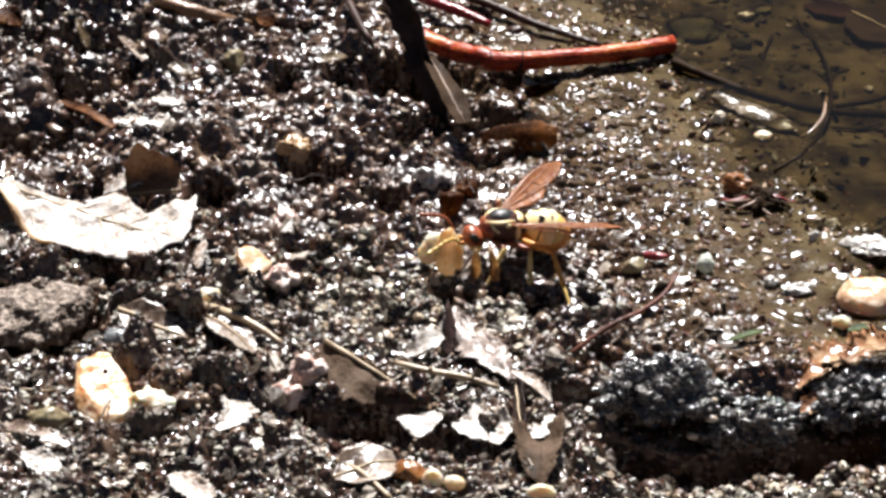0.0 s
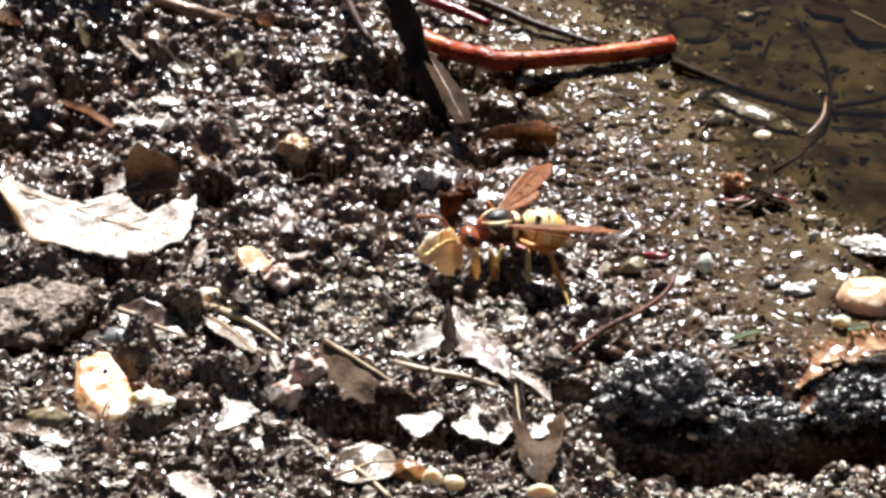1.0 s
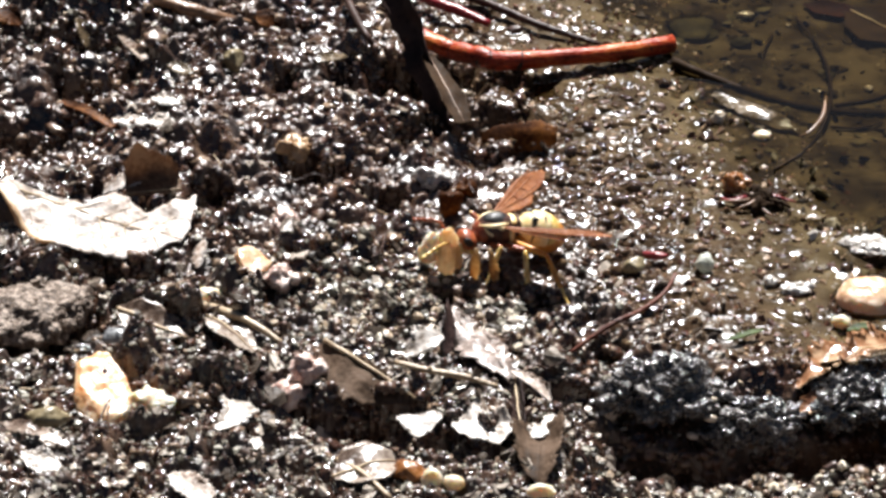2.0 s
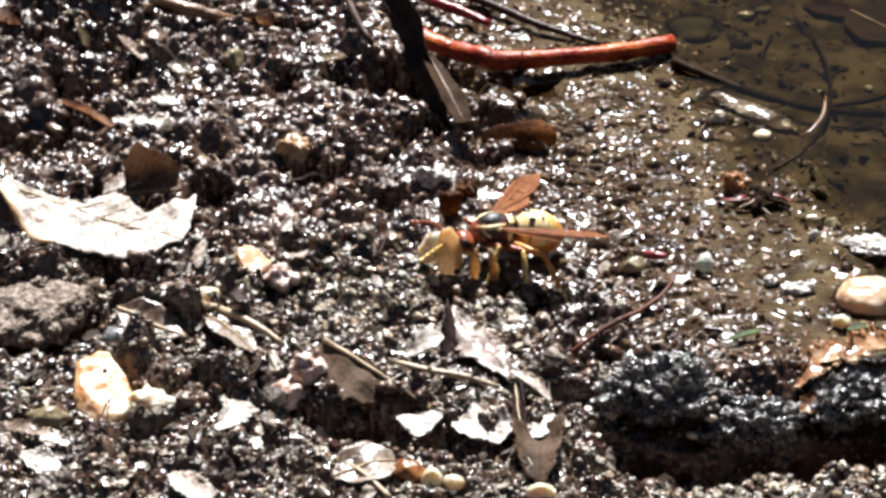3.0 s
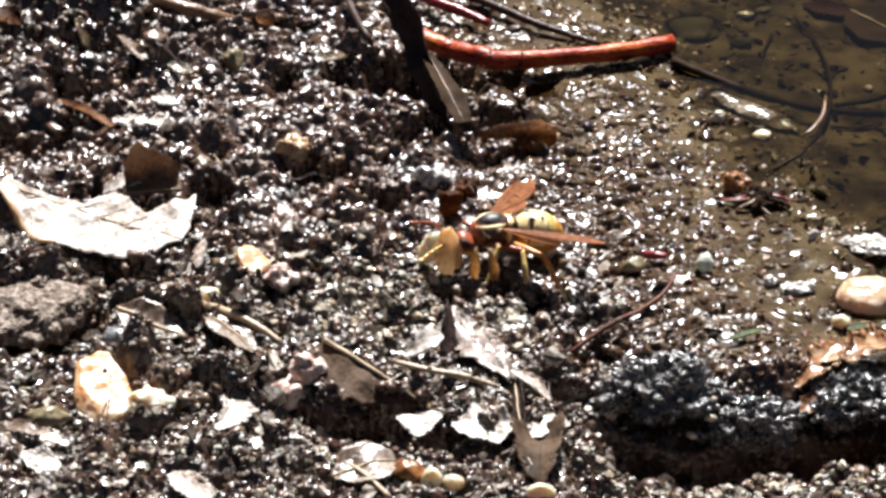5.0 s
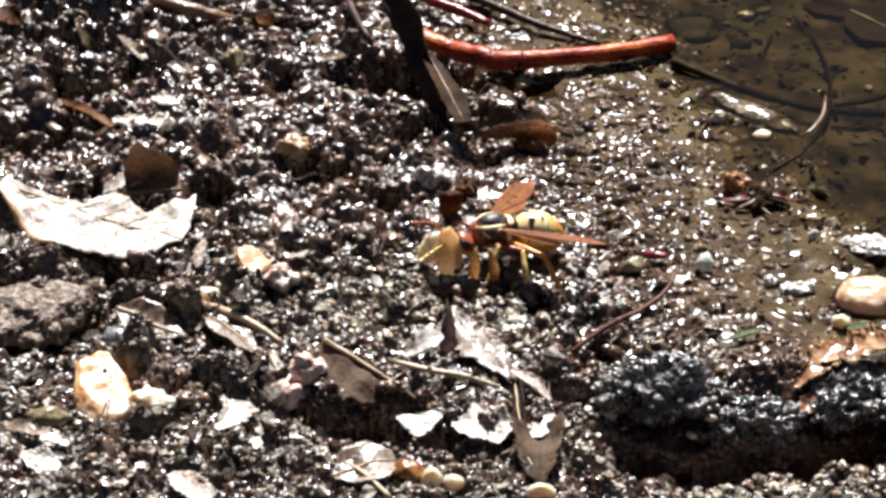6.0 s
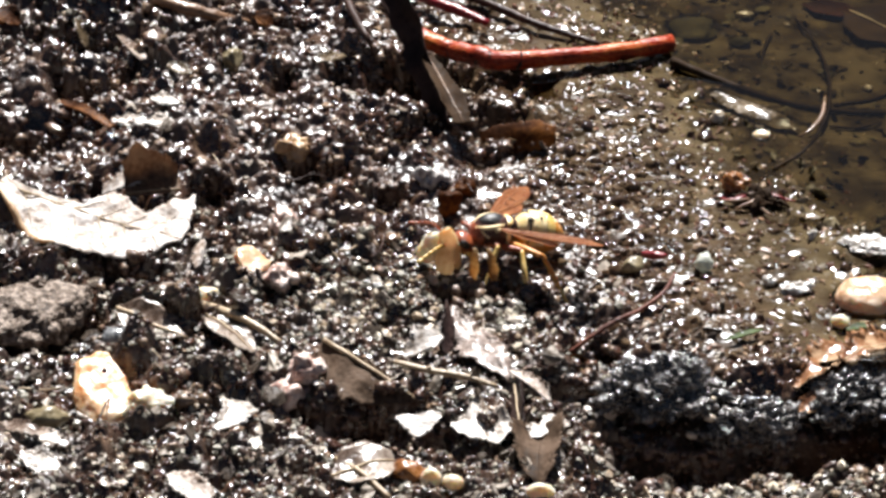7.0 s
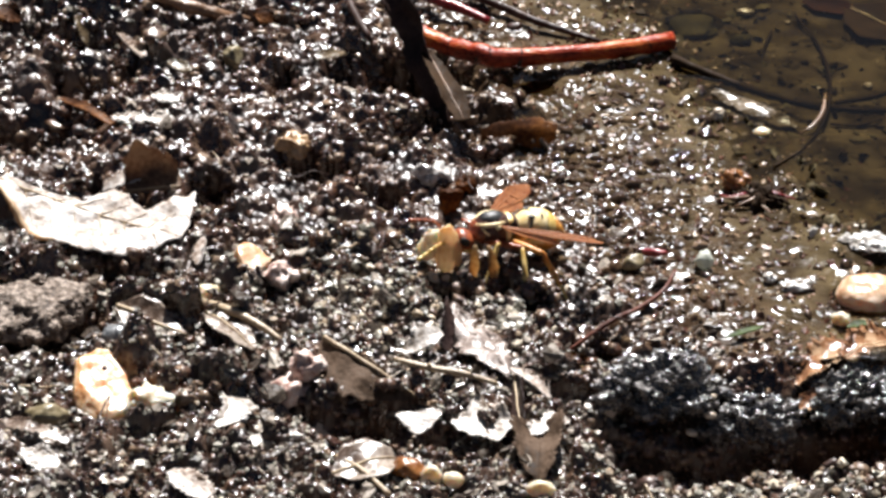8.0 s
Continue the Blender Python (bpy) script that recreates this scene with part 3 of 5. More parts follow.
def ground():
    xs, ys = axis(60, 0.19, 60000), axis(68, 0.21, 60000)
    X, Y = np.meshgrid(xs, ys)
    Z = relief(X, Y)
    verts = np.stack([X.ravel(), Y.ravel(), Z.ravel()], 1) * MM
    nx, ny = len(xs), len(ys)
    i = (np.arange(ny - 1)[:, None] * nx + np.arange(nx - 1)[None, :]).ravel()
    quads = np.stack([i, i + 1, i + nx + 1, i + nx], 1)
    me = bpy.data.meshes.new("ground")
    me.vertices.add(len(verts))
    me.vertices.foreach_set("co", verts.ravel())
    me.loops.add(quads.size)
    me.loops.foreach_set("vertex_index", quads.ravel().astype(np.int32))
    me.polygons.add(len(quads))
    me.polygons.foreach_set("loop_start", np.arange(0, quads.size, 4, dtype=np.int32))
    me.polygons.foreach_set("use_smooth", np.ones(len(quads), dtype=bool))
    me.materials.append(MUD)
    silt = me.attributes.new("silt", "FLOAT", "POINT")
    silt.data.foreach_set("value", (0.9 * step(38, 0, shore(X, Y)) * step(600, 200, np.hypot(X, Y)) * (1 - 0.9 * step(-24, -30, Y) * step(5, 15, X))).ravel().astype(np.float32))
    dry = me.attributes.new("above_water", "FLOAT", "POINT")
    dry.data.foreach_set("value", np.maximum(step(-0.1, 0.06, Z), step(12, 25, shore(X, Y))).ravel().astype(np.float32))
    me.update(calc_edges=True)
    me.validate()
    ob = new("ground", me)
    return tagged(ob, "dark wet mud bank, crumbly and glistening in the sun", "ground", kind="structure")



def grains(name, count, low, high, material, label, weight, seed, flat=0.8, sub=1, uneven=0.28, sink=0.25, plate=False, facets=False):
    """Loose crumbs lying on the mud, joined."""
    rng = np.random.default_rng(seed)
    x, y = rng.uniform(-60, 60, count * 6), rng.uniform(-66, 68, count * 6)
    keep = rng.uniform(0, 1, len(x)) < weight(x, y)
    x, y = x[keep][:count], y[keep][:count]
    z = relief(x, y)
    bm = bmesh.new()
    bmesh.ops.create_icosphere(bm, subdivisions=sub, radius=1)
    base = np.array([v.co[:] for v in bm.verts])
    faces = np.array([[v.index for v in f.verts] for f in bm.faces])
    bm.free()
    if plate:
        ring = [(math.cos(a), math.sin(a), 0.18 * math.cos(2 * a)) for a in [2 * math.pi * q / 7 for q in range(7)]]
        base = np.array([(*c[:2], c[2] + h) for h in (0.09, -0.09) for c in ring])
        faces = np.array([(0, q, q + 1) for q in range(1, 6)] + [(7, 8 + q, 7 + q) for q in range(1, 6)]
                         + [t for q in range(7) for t in ((q, q + 7, (q + 1) % 7), ((q + 1) % 7, q + 7, (q + 1) % 7 + 7))])
    n, k = len(x), len(base)
    size = low + (high - low) * rng.uniform(0, 1, n) ** 2.5
    shape = rng.uniform(0.65, 1.25, (n, 3)) * size[:, None]
    bumps = 1 + uneven * (rng.uniform(-1, 1, (12, k)))[rng.integers(0, 12, n)]
    q = rng.normal(0, 1, (n, 4))
    q /= np.linalg.norm(q, axis=1)[:, None]
    if plate:
        bumps[:, 7:] = bumps[:, :7]
        q[:, 1:3] *= 0.35
        q /= np.linalg.norm(q, axis=1)[:, None]
    a, b, c, d = q.T
    R = np.stack([1 - 2 * (c * c + d * d), 2 * (b * c - d * a), 2 * (b * d + c * a), 2 * (b * c + d * a), 1 - 2 * (b * b + d * d), 2 * (c * d - b * a),
                  2 * (b * d - c * a), 2 * (c * d + b * a), 1 - 2 * (b * b + c * c)], 1).reshape(n, 3, 3)
    V = base[None] * bumps[:, :, None] * shape[:, None, :]
    V = np.einsum("nij,nkj->nki", R, V)
    V[:, :, 2] *= flat
    V += np.stack([x, y, z + sink * size], 1)[:, None, :]
    T = faces[None] + (np.arange(n) * k)[:, None, None]
    me = bpy.data.meshes.new(name)
    me.vertices.add(n * k)
    me.vertices.foreach_set("co", (V.reshape(-1) * MM))
    T = T.reshape(-1, 3)
    me.loops.add(T.size)
    me.loops.foreach_set("vertex_index", T.ravel().astype(np.int32))
    me.polygons.add(len(T))
    me.polygons.foreach_set("loop_start", np.arange(0, T.size, 3, dtype=np.int32))
    me.polygons.foreach_set("use_smooth", np.full(len(T), not (plate or facets)))
    me.materials.append(material)
    me.update(calc_edges=True)
    return tagged(new(name, me), label, "soil crumbs", kind="stuff")


def inland(x, y):
    s = shore(x, y)
    wet = np.exp(-((x - GPX) / 3.5) ** 2 - ((y - GPY) / 2.2) ** 2) + np.exp(-((x - GQX) / 1.8) ** 2 - ((y - GQY) / 1.8) ** 2)
    return np.maximum(0.10 * step(-2, 6, s) + 0.9 * step(14, 46, s), np.maximum(0.8 * step(-25, -31, y) * step(5, 15, x), 0.9 * wet))


def steep(x, y):
    """1 where the broad ground falls off sharply, 0 where it lies flat."""
    return step(0.9, 1.8, np.abs(macro(x, y + 0.3) - macro(x, y - 0.3)) / 0.6)


def glistening(x, y):
    """Where the flat silt is beaded with small wet lumps: most along the shore."""
    s = shore(x, y)
    near = np.exp(-((x - 20.5) / 10) ** 2 - ((y - 11.0) / 17) ** 2)
    return (0.12 + 0.88 * near) * step(-1, 6, s) * step(44, 28, s) * step(-37, -31, y)


def pool():
    xs, ys = np.arange(10, 190, 0.9), np.arange(-24, 190, 0.9)
    X, Y = np.meshgrid(xs, ys)
    Z = 0.07 * value_noise(X / 7, Y / 9, 21) + 0.02 * value_noise(X / 3.1, Y / 4, 22) + 0.2 * value_noise(X / 1.9, Y / 1.9, 24) * step(0.1, 0.3, value_noise(X / 6, Y / 6, 25))
    nx = len(xs)
    faces = [(r * nx + c, r * nx + c + 1, (r + 1) * nx + c + 1, (r + 1) * nx + c) for r in range(len(ys) - 1) for c in range(nx - 1)]
    ob = mesh_object("water", np.stack([X.ravel(), Y.ravel(), Z.ravel() - 0.1], 1) * MM, faces, WATER)
    ob.visible_shadow = False
    return tagged(ob, "shallow clear brown puddle water with small ripples", "water", kind="structure")


water = pool()

# ---- twigs and roots ----
twig("red_twig", [(-3.5, 45.5, 3.6), (0.4, 43.1, 3.8), (4.7, 40.8, 4.2), (7.1, 40.2, 3.8), (15.3, 41.9, 1.6), (22.4, 44.0, 1.5), (29.0, 47.1, 1.7)], [1.15, 1.2, 1.35, 1.25, 1.05, 1.1, 1.1],
     RED_TWIG, "shiny red-orange wet twig lying across the mud", knots=[(0.36, 1.0, (0.4, -0.3, -0.6)), (0.37, 0.5, (0, 0.6, 0.8)), (0.62, 0.4, (0.2, 0.8, 0.5))], sides=16, scars=(0.2, 0.34, 0.47, 0.56, 0.93))
twig("crimson_twig", [(-3.5, 57.4, 1.5), (-0.6, 55.1, 1.4), (2.2, 53.6, 1.2), (5.8, 51.3, 0.8)], [0.7, 0.75, 0.7, 0.45], CRIMSON_TWIG, "short crimson twig with a blunt end")
twig("dark_root", [(-0.3, 60.6, 1.0), (5.5, 56.9, 0.8), (11.9, 52.1, 0.6), (19.9, 48.2, 0.2)], [0.6, 0.6, 0.5, 0.3], DARK_TWIG, "thin dark wet root lying on mud", "root")
twig("brown_twig", [(-36.7, 50.9, 1.5), (-32.3, 48.7, 1.5), (-28.1, 48.4, 1.4), (-24.3, 50.5, 1.0)], [0.75, 0.85, 0.75, 0.4], BROWN_TWIG, "reddish brown broken twig on the soil", wob=0.3)
twig("dry_stem", [(-12.4, 54.7, 2.0), (-11.0, 48.8, 2.2), (-9.6, 44.6, 2.0), (-8.5, 43.5, 1.0)], [0.5, 0.45, 0.4, 0.3], DARK_TWIG, "dark thin dry stem leaning on the soil")
twig("pale_twig", [(-29.0, -17.3, 0.8), (-24.8, -21.4, 1.0), (-21.5, -23.7, 0.9), (-18.4, -26.2, 0.4)], [0.35, 0.5, 0.45, 0.3], PALE_TWIG, "pale muddy twig half sunk in soil")
twig("forked_twig", [(-5.4, -31.2, 1.6), (-1.5, -32.7, 1.6), (2.3, -33.6, 1.5), (6.1, -34.7, 1.0)], [0.28, 0.36, 0.36, 0.26], PALE_TWIG, "tan dry twig among leaf litter", knots=[(0.35, 0.35, (0.1, -0.2, 1))])
twig("rootlet", [(27.1, -10.6, 2.2), (25.6, -14.0, 1.6), (22.9, -17.3, 1.2), (19.2, -20.4, 0.9), (14.2, -23.5, 0.6)], [0.2, 0.24, 0.28, 0.3, 0.22], ROOT_BARK, "thin dark red-brown rootlet sticking up from mud", "root")
twig("grass_stem", [(-11.7, -49.6, 0.8), (-8.9, -52.6, 1.0), (-5.8, -57.0, 0.8)], [0.25, 0.3, 0.3], PALE_TWIG, "thin tan grass stem on wet soil")
twig("sunken_stick", [(28.8, 43.6, 0.9), (35.8, 39.6, 0.5), (43.0, 35.4, 0.4), (48.9, 33.8, 0.3), (56.6, 33.6, 0.2)], [0.6, 0.55, 0.5, 0.5, 0.5], SUNKEN_WOOD, "dark sunken stick lying in the puddle")
twig("sunken_stick", [(48.8, 35.2, 0.3), (53.3, 36.8, 0.3), (57.8, 39.8, 0.3)], [0.3, 0.35, 0.3], SUNKEN_WOOD, "short dark stick under the water")
twig("sunken_stick", [(47.9, 29.8, 0.3), (51.4, 29.7, 0.3), (54.4, 31.5, 0.3)], [0.25, 0.3, 0.2], SUNKEN_WOOD, "short dark stick under the water")
twig("sunken_stick", [(42.0, 53.5, 0.3), (41.0, 49.6, 0.5), (40.3, 45.8, 0.3)], [0.16, 0.2, 0.14], SUNKEN_WOOD, "thin dark stalk under the water")
twig("curved_rootlet", [(45.2, 57.5, 0.8), (47.6, 49.7, 1.0), (48.5, 39.6, 1.6), (47.4, 31.0, 1.4), (44.4, 23.5, 0.8), (40.2, 18.1, 0.3)], [0.14, 0.2, 0.24, 0.24, 0.2, 0.14], SUNKEN_WOOD, "curved dark rootlet rising from the puddle", "root")
twig("red_rootlet", [(47.7, 36.3, 1.6), (47.0, 31.5, 1.5), (45.5, 28.2, 1.2), (43.9, 26.7, 0.7)], [0.2, 0.3, 0.3, 0.2], BROWN_TWIG, "short reddish rootlet curved above the water", "root")

# ---- leaves ----
dead_leaf("oak_leaf", (-52.2, 1.6, 4.0), (-30.5, -6.5, 2.6), (0.1, -0.2, 1),
          ([2.0, 1.2, 1.0, 1.0, 1.0, 1.0, 1.1, 1.2, 3.4, 4.4, 4.2, 3.4, 2.7, 4.8, 6.4, 7.4, 2.6], [0.9, 3.4, 5.7, 7.5, 7.4, 6.6, 6.2, 4.0, 0.3]), DRY_LEAF,
          "large pale dry lobed leaf lying on soil", bend=-0.06, camber=0.1, crumple=1.1, jag=0.06, seed=4, rib=0.15, vein_material=VEIN, veins=6, edge=(0.0, 0.45), nu=80, nv=24)
dead_leaf("leaf_chip", (-40.9, 1.8, 2.0), (-40.8, 2.9, 4.6), (0.1, -0.8, 0.5), [0.5, 0.7, 0.6, 0.3], DARK_LEAF, "dark upright sliver in the notch of the pale leaf", seed=61, jag=0.3, crumple=0.3, rib=0)
# Pale strip puts the curled leaf's lit lower left into colour.
dead_leaf("leaf_chip", (-40.4, 3.2, 2.0), (-36.3, 5.3, 2.6), (0.1, -0.4, 0.9), [0.3, 0.8, 1.1, 1.2], DRY_LEAF, "pale strip painting the sunlit base of the curled leaf", seed=62, jag=0.2, crumple=0.4, rib=0)
dead_leaf("curled_leaf", (-37.5, 3.0, 2.0), (-31.0, 4.0, 2.2), (0.1, -0.72, 0.65), ([3.8, 5.6, 4.9, 4.0, 3.0], [0.3, 0.5, 0.5, 0.3]), BROWN_LEAF,
          "upright curled brown leaf behind the pale leaf", bend=0.15, camber=0.25, crumple=0.9, jag=0.12, seed=7, rib=0.12)
# Leaf strip; its dark lower half stands in for black shade on the mud.
dead_leaf("dead_leaf_strip", (-5.7, 46.0, 9.0), (0.8, 30.0, 0.4), (-0.75, -0.5, 0.35), [2.3, 2.3, 2.0, 1.5, 0.8], DARK_LEAF,
          "long dark wet leaf strip, its lower part painting black shade", bend=0.05, camber=0.35, crumple=0.8, jag=0.16, seed=3, rib=0)
dead_leaf("brown_leaf_end", (-1.9, 37.8, 9.2), (2.6, 24.6, 3.1), (0.35, -0.9, 0.45), [0.9, 1.3, 1.5, 1.1], SUNKEN_LEAF, "brown leaf end lying against a dark strip", seed=9, crumple=0.5, jag=0.15, rib=0.14, vein_material=BROWN_TWIG)
stone("pebble", (2.0, 40.7, 0.4), (1.8, 1.6, 1.5), PALE_STONE, "pale tan pebble beside the red twig", (10, 0, 0), 46, 0.4, 2, sub=4, crumbs=0.5)
dead_leaf("bark_flake", (4.6, 25.7, 1.5), (13.8, 22.7, 1.4), (0, -0.75, 0.65), [0.9, 1.7, 1.9, 2.0, 1.1], BARK_FLAKE, "curled dark amber bark flake on mud", bend=0.05, camber=-0.35, crumple=0.4, jag=0.15, seed=5, rib=0)
dead_leaf("litter_leaf", (-13.4, -28.5, 2.4), (-2.8, -35.3, 1.6), (0.15, -0.6, 0.75), ([0.2, 0.5, 0.7, 0.5, 0.2], [1.4, 4.2, 5.4, 4.6, 2.8, 0.6]), DUSK_LEAF, "brown curled leaf with pale rib in the litter", bend=0.12, camber=0.12, crumple=0.9, jag=0.2, seed=12, rib=0.3)
dead_leaf("litter_leaf", (-4.4, -28.5, 0.8), (-0.1, -26.0, 2.4), (-0.25, -0.45, 0.85), ([0.3, 1.2, 2.4, 0.8], [0.3, 0.8, 1.2, 0.5]), BLEACHED_LEAF, "bleached pale leaf scrap standing in the litter", jag=0.2, seed=14, crumple=0.5, rib=0)
dead_leaf("litter_leaf", (0.3, -27.2, 0.8), (0.5, -19.6, 3.4), (0.6, -0.75, 0.25), [0.9, 1.3, 0.9, 0.05], DARK_LEAF, "dark pointed leaf scrap standing on edge", jag=0.28, seed=15, crumple=0.3, rib=0)
dead_leaf("litter_leaf", (1.0, -19.2, 1.6), (7.6, -33.3, 1.2), (0.3, -0.3, 1), ([0.6, 2.0, 3.2, 2.0, 0.4], [0.6, 1.6, 2.6, 1.6, 0.3]), GREY_LEAF, "wet grey-brown folded leaf scrap in the litter", camber=-0.4, jag=0.4, seed=16, crumple=1.5, rib=0.1, vein_material=GREY_LEAF, holes=[(4, 1.6, 0.8)])
dead_leaf("litter_leaf", (7.7, -32.4, 1.8), (12.1, -36.2, 1.4), (0.1, 0.2, 1), [0.3, 1.1, 1.2, 0.3], DRY_LEAF, "narrow pale curled leaf scrap", jag=0.28, seed=17, camber=0.5, crumple=0.3, rib=0)
dead_leaf("litter_leaf", (8.5, -32.8, 1.8), (8.9, -46.0, 1.0), (-0.7, -0.5, 0.3), [0.4, 1.6, 1.8, 1.0, 0.3], DARK_LEAF, "dark leaf edge folded upright", jag=0.28, seed=18, crumple=0.4, rib=0.15)
dead_leaf("litter_leaf", (-5.2, -39.5, 6.5), (-0.1, -39.3, 1.4), (0, -0.3, 1), ([0.2, 0.4, 0.3, 0.3, 0.2], [0.4, 1.8, 3.4, 2.2, 0.5]), BLEACHED_LEAF, "bleached pale leaf scrap with a pointed edge", seed=19, crumple=0.8, jag=0.12, rib=0, bend=-0.12)
dead_leaf("litter_leaf", (1.0, -40.6, 3.8), (7.8, -40.9, 1.7), (0, -0.2, 1), ([0.4, 1.6, 3.8, 1.6, 2.2, 0.8], [0.6, 2.2, 3.2, 2.8, 3.4, 1.0]), BLEACHED_LEAF, "bleached white wet leaf scrap on dark soil", seed=20, crumple=1.3, jag=0.2, rib=0, bend=0.1)
dead_leaf("litter_leaf", (10.6, -53.5, 0.4), (10.9, -42.4, 2.0), (-0.15, -0.6, 0.8), [0.4, 1.8, 2.6, 2.8, 2.4], DUSK_LEAF, "folded grey-brown wet leaf pointing down the bank", jag=0.28, seed=21, crumple=0.9, rib=0.14, vein_material=DUSK_LEAF, camber=0.6)
dead_leaf("litter_leaf", (9.1, -45.5, 1.8), (13.8, -41.3, 2.4), (0, -0.2, 1), [0.5, 1.3, 1.0, 1.6, 0.6], BLEACHED_LEAF, "white torn leaf scrap over a folded leaf", jag=0.3, seed=41, crumple=0.9, rib=0)
dead_leaf("leaf_chip", (-25.0, -44.2, 0.8), (-21.2, -39.4, 1.2), (0, -0.2, 1), ([0.4, 1.2, 2.4, 0.6], [0.5, 2.0, 1.0, 1.2]), BLEACHED_LEAF, "bleached pale leaf chip on soil", jag=0.3, seed=22, crumple=0.9, rib=0)
dead_leaf("leaf_chip", (-29.7, -54.6, 1.2), (-25.2, -59.0, 1.0), (0, -0.2, 1), [0.5, 1.6, 1.7, 1.0], DRY_LEAF, "pale pointed leaf chip on soil", jag=0.28, seed=23, crumple=0.3, rib=0)
dead_leaf("leaf_chip", (-32.5, -14.3, 1.2), (-28.9, -16.7, 1.0), (0, -0.3, 1), [0.4, 0.9, 0.9, 0.5], DRY_LEAF, "narrow pale leaf chip on soil", jag=0.28, seed=24, crumple=0.2, rib=0)
dead_leaf("leaf_chip", (-28.5, -11.2, 1.0), (-28.0, -6.4, 2.2), (-0.5, -0.6, 0.6), [0.4, 1.0, 0.9, 0.3], DRY_LEAF, "small upright pale leaf chip", jag=0.28, seed=25, crumple=0.3, rib=0)
dead_leaf("muddy_leaf", (-37.2, -21.6, 1.5), (-29.2, -25.8, 1.0), (0.2, -0.4, 1), [0.6, 2.2, 2.4, 1.4, 0.4], WET_LEAF, "mud-covered dark leaf with a raised rib", seed=26, crumple=0.8, rib=0.3)
dead_leaf("muddy_leaf", (-12.0, -52.9, 0.8), (-5.2, -49.8, 0.8), (0, -0.2, 1), [0.8, 3.0, 3.2, 1.2], WET_LEAF, "wet glistening leaf pressed on soil", seed=27, crumple=0.7, rib=0.2)
dead_leaf("sunken_leaf", (33.6, 36.0, 0.8), (43.9, 28.5, 0.7), (0, -0.1, 1), [0.4, 1.1, 1.8, 1.6, 0.3], WET_OLIVE, "olive pointed leaf half sunk at the water's edge", seed=28, crumple=0.7, jag=0.2, camber=-0.25, rib=0)
dead_leaf("sunken_leaf", (46.4, 61.5, 0.3), (53.5, 58.9, 0.3), (0, -0.1, 1), [0.4, 1.8, 1.8, 0.5], SUNKEN_RED, "dark red leaf under the water", seed=29, crumple=0.3, rib=0)
dead_leaf("sunken_leaf", (52.1, 60.3, 0.3), (58.9, 53.2, 0.3), (0, -0.1, 1), [1.0, 4.0, 5.0, 3.0], SUNKEN_LEAF, "large brown leaf under the water", seed=30, crumple=0.4, rib=0.2)
dead_leaf("orange_leaf", (40.1, -31.8, 0.6), (45.6, -23.8, 0.9), (0, -0.1, 1), [0.5, 1.6, 2.0, 1.2], ORANGE_LEAF, "wet orange leaf plastered on the mud", jag=0.4, seed=31, crumple=1.1, rib=0, holes=[(5, -1, 0.9)])
dead_leaf("orange_leaf", (45.5, -29.2, 0.8), (51.9, -22.2, 1.0), (0, -0.1, 1), [0.8, 2.2, 2.4, 1.6], ORANGE_LEAF, "wet orange leaf with a red crumpled edge", jag=0.35, seed=32, crumple=1.3, camber=0.5, rib=0.12)
dead_leaf("orange_leaf", (40.2, -34.5, 0.6), (44.5, -31.9, 0.9), (0, -0.2, 1), [0.6, 1.4, 1.6, 0.7], ORANGE_LEAF, "small wet orange leaf scrap beside black clod", jag=0.25, seed=33, crumple=0.4, rib=0)
dead_leaf("green_scrap", (46.6, -18.9, 0.6), (49.6, -18.2, 0.8), (0, -0.1, 1), [0.2, 0.6, 0.6, 0.2], GREEN_LEAF, "small bright green leaf scrap", seed=34, crumple=0.2, rib=0)
dead_leaf("green_scrap", (32.5, -21.9, 0.3), (36.9, -19.4, 0.4), (0, -0.1, 1), [0.15, 0.45, 0.4, 0.1], GREEN_LEAF, "dull green leaf scrap lying on mud", seed=35, crumple=0.2, rib=0)
# This scrap and the next paint the wet mud's bright sheen in pale leaf colour.
dead_leaf("chaff_and_sheen_scrap", (-40.1, 22.1, 1.0), (-32.3, 19.9, 1.0), (0, -0.1, 1), ([0.3, 1.0, 0.5, 1.4, 0.6], [0.4, 1.4, 0.7, 1.0, 0.5]), BLEACHED_LEAF, "pale scrap painting a strip of sheen on wet mud", seed=36, crumple=0.9, jag=0.45, rib=0)
dead_leaf("leaf_chip", (-35.7, 26.9, 1.0), (-32.2, 25.4, 1.0), (0, -0.1, 1), ([0.3, 1.2, 0.8, 0.3], [0.4, 1.0, 1.6, 0.4]), BLEACHED_LEAF, "small white scrap painting sheen on wet soil", seed=45, crumple=0.7, jag=0.3, rib=0)
dead_leaf("leaf_chip", (-46.7, 27.3, 1.0), (-40.0, 19.8, 1.0), (0, -0.2, 1), ([0.3, 0.8, 0.6, 0.3], [0.4, 0.9, 0.8, 0.4]), BARK_FLAKE, "dark amber leaf chip on soil", seed=46, crumple=0.5, jag=0.3, rib=0)
stone("chip_stone", (-26.1, 37.3, 0.7), (1.9, 1.5, 1.5), OLIVE_STONE, "tan-olive angular stone chip on soil", (10, 0, 30), 47, 0.25, 11, sub=4)
dead_leaf("chaff_and_sheen_scrap", (-40.6, 44.7, 1.8), (-36.6, 35.9, 1.0), (0.3, -0.3, 1), [0.4, 0.8, 0.8, 0.3], WET_LEAF, "grey-brown chaff sliver on soil", seed=37, crumple=0.2, rib=0)

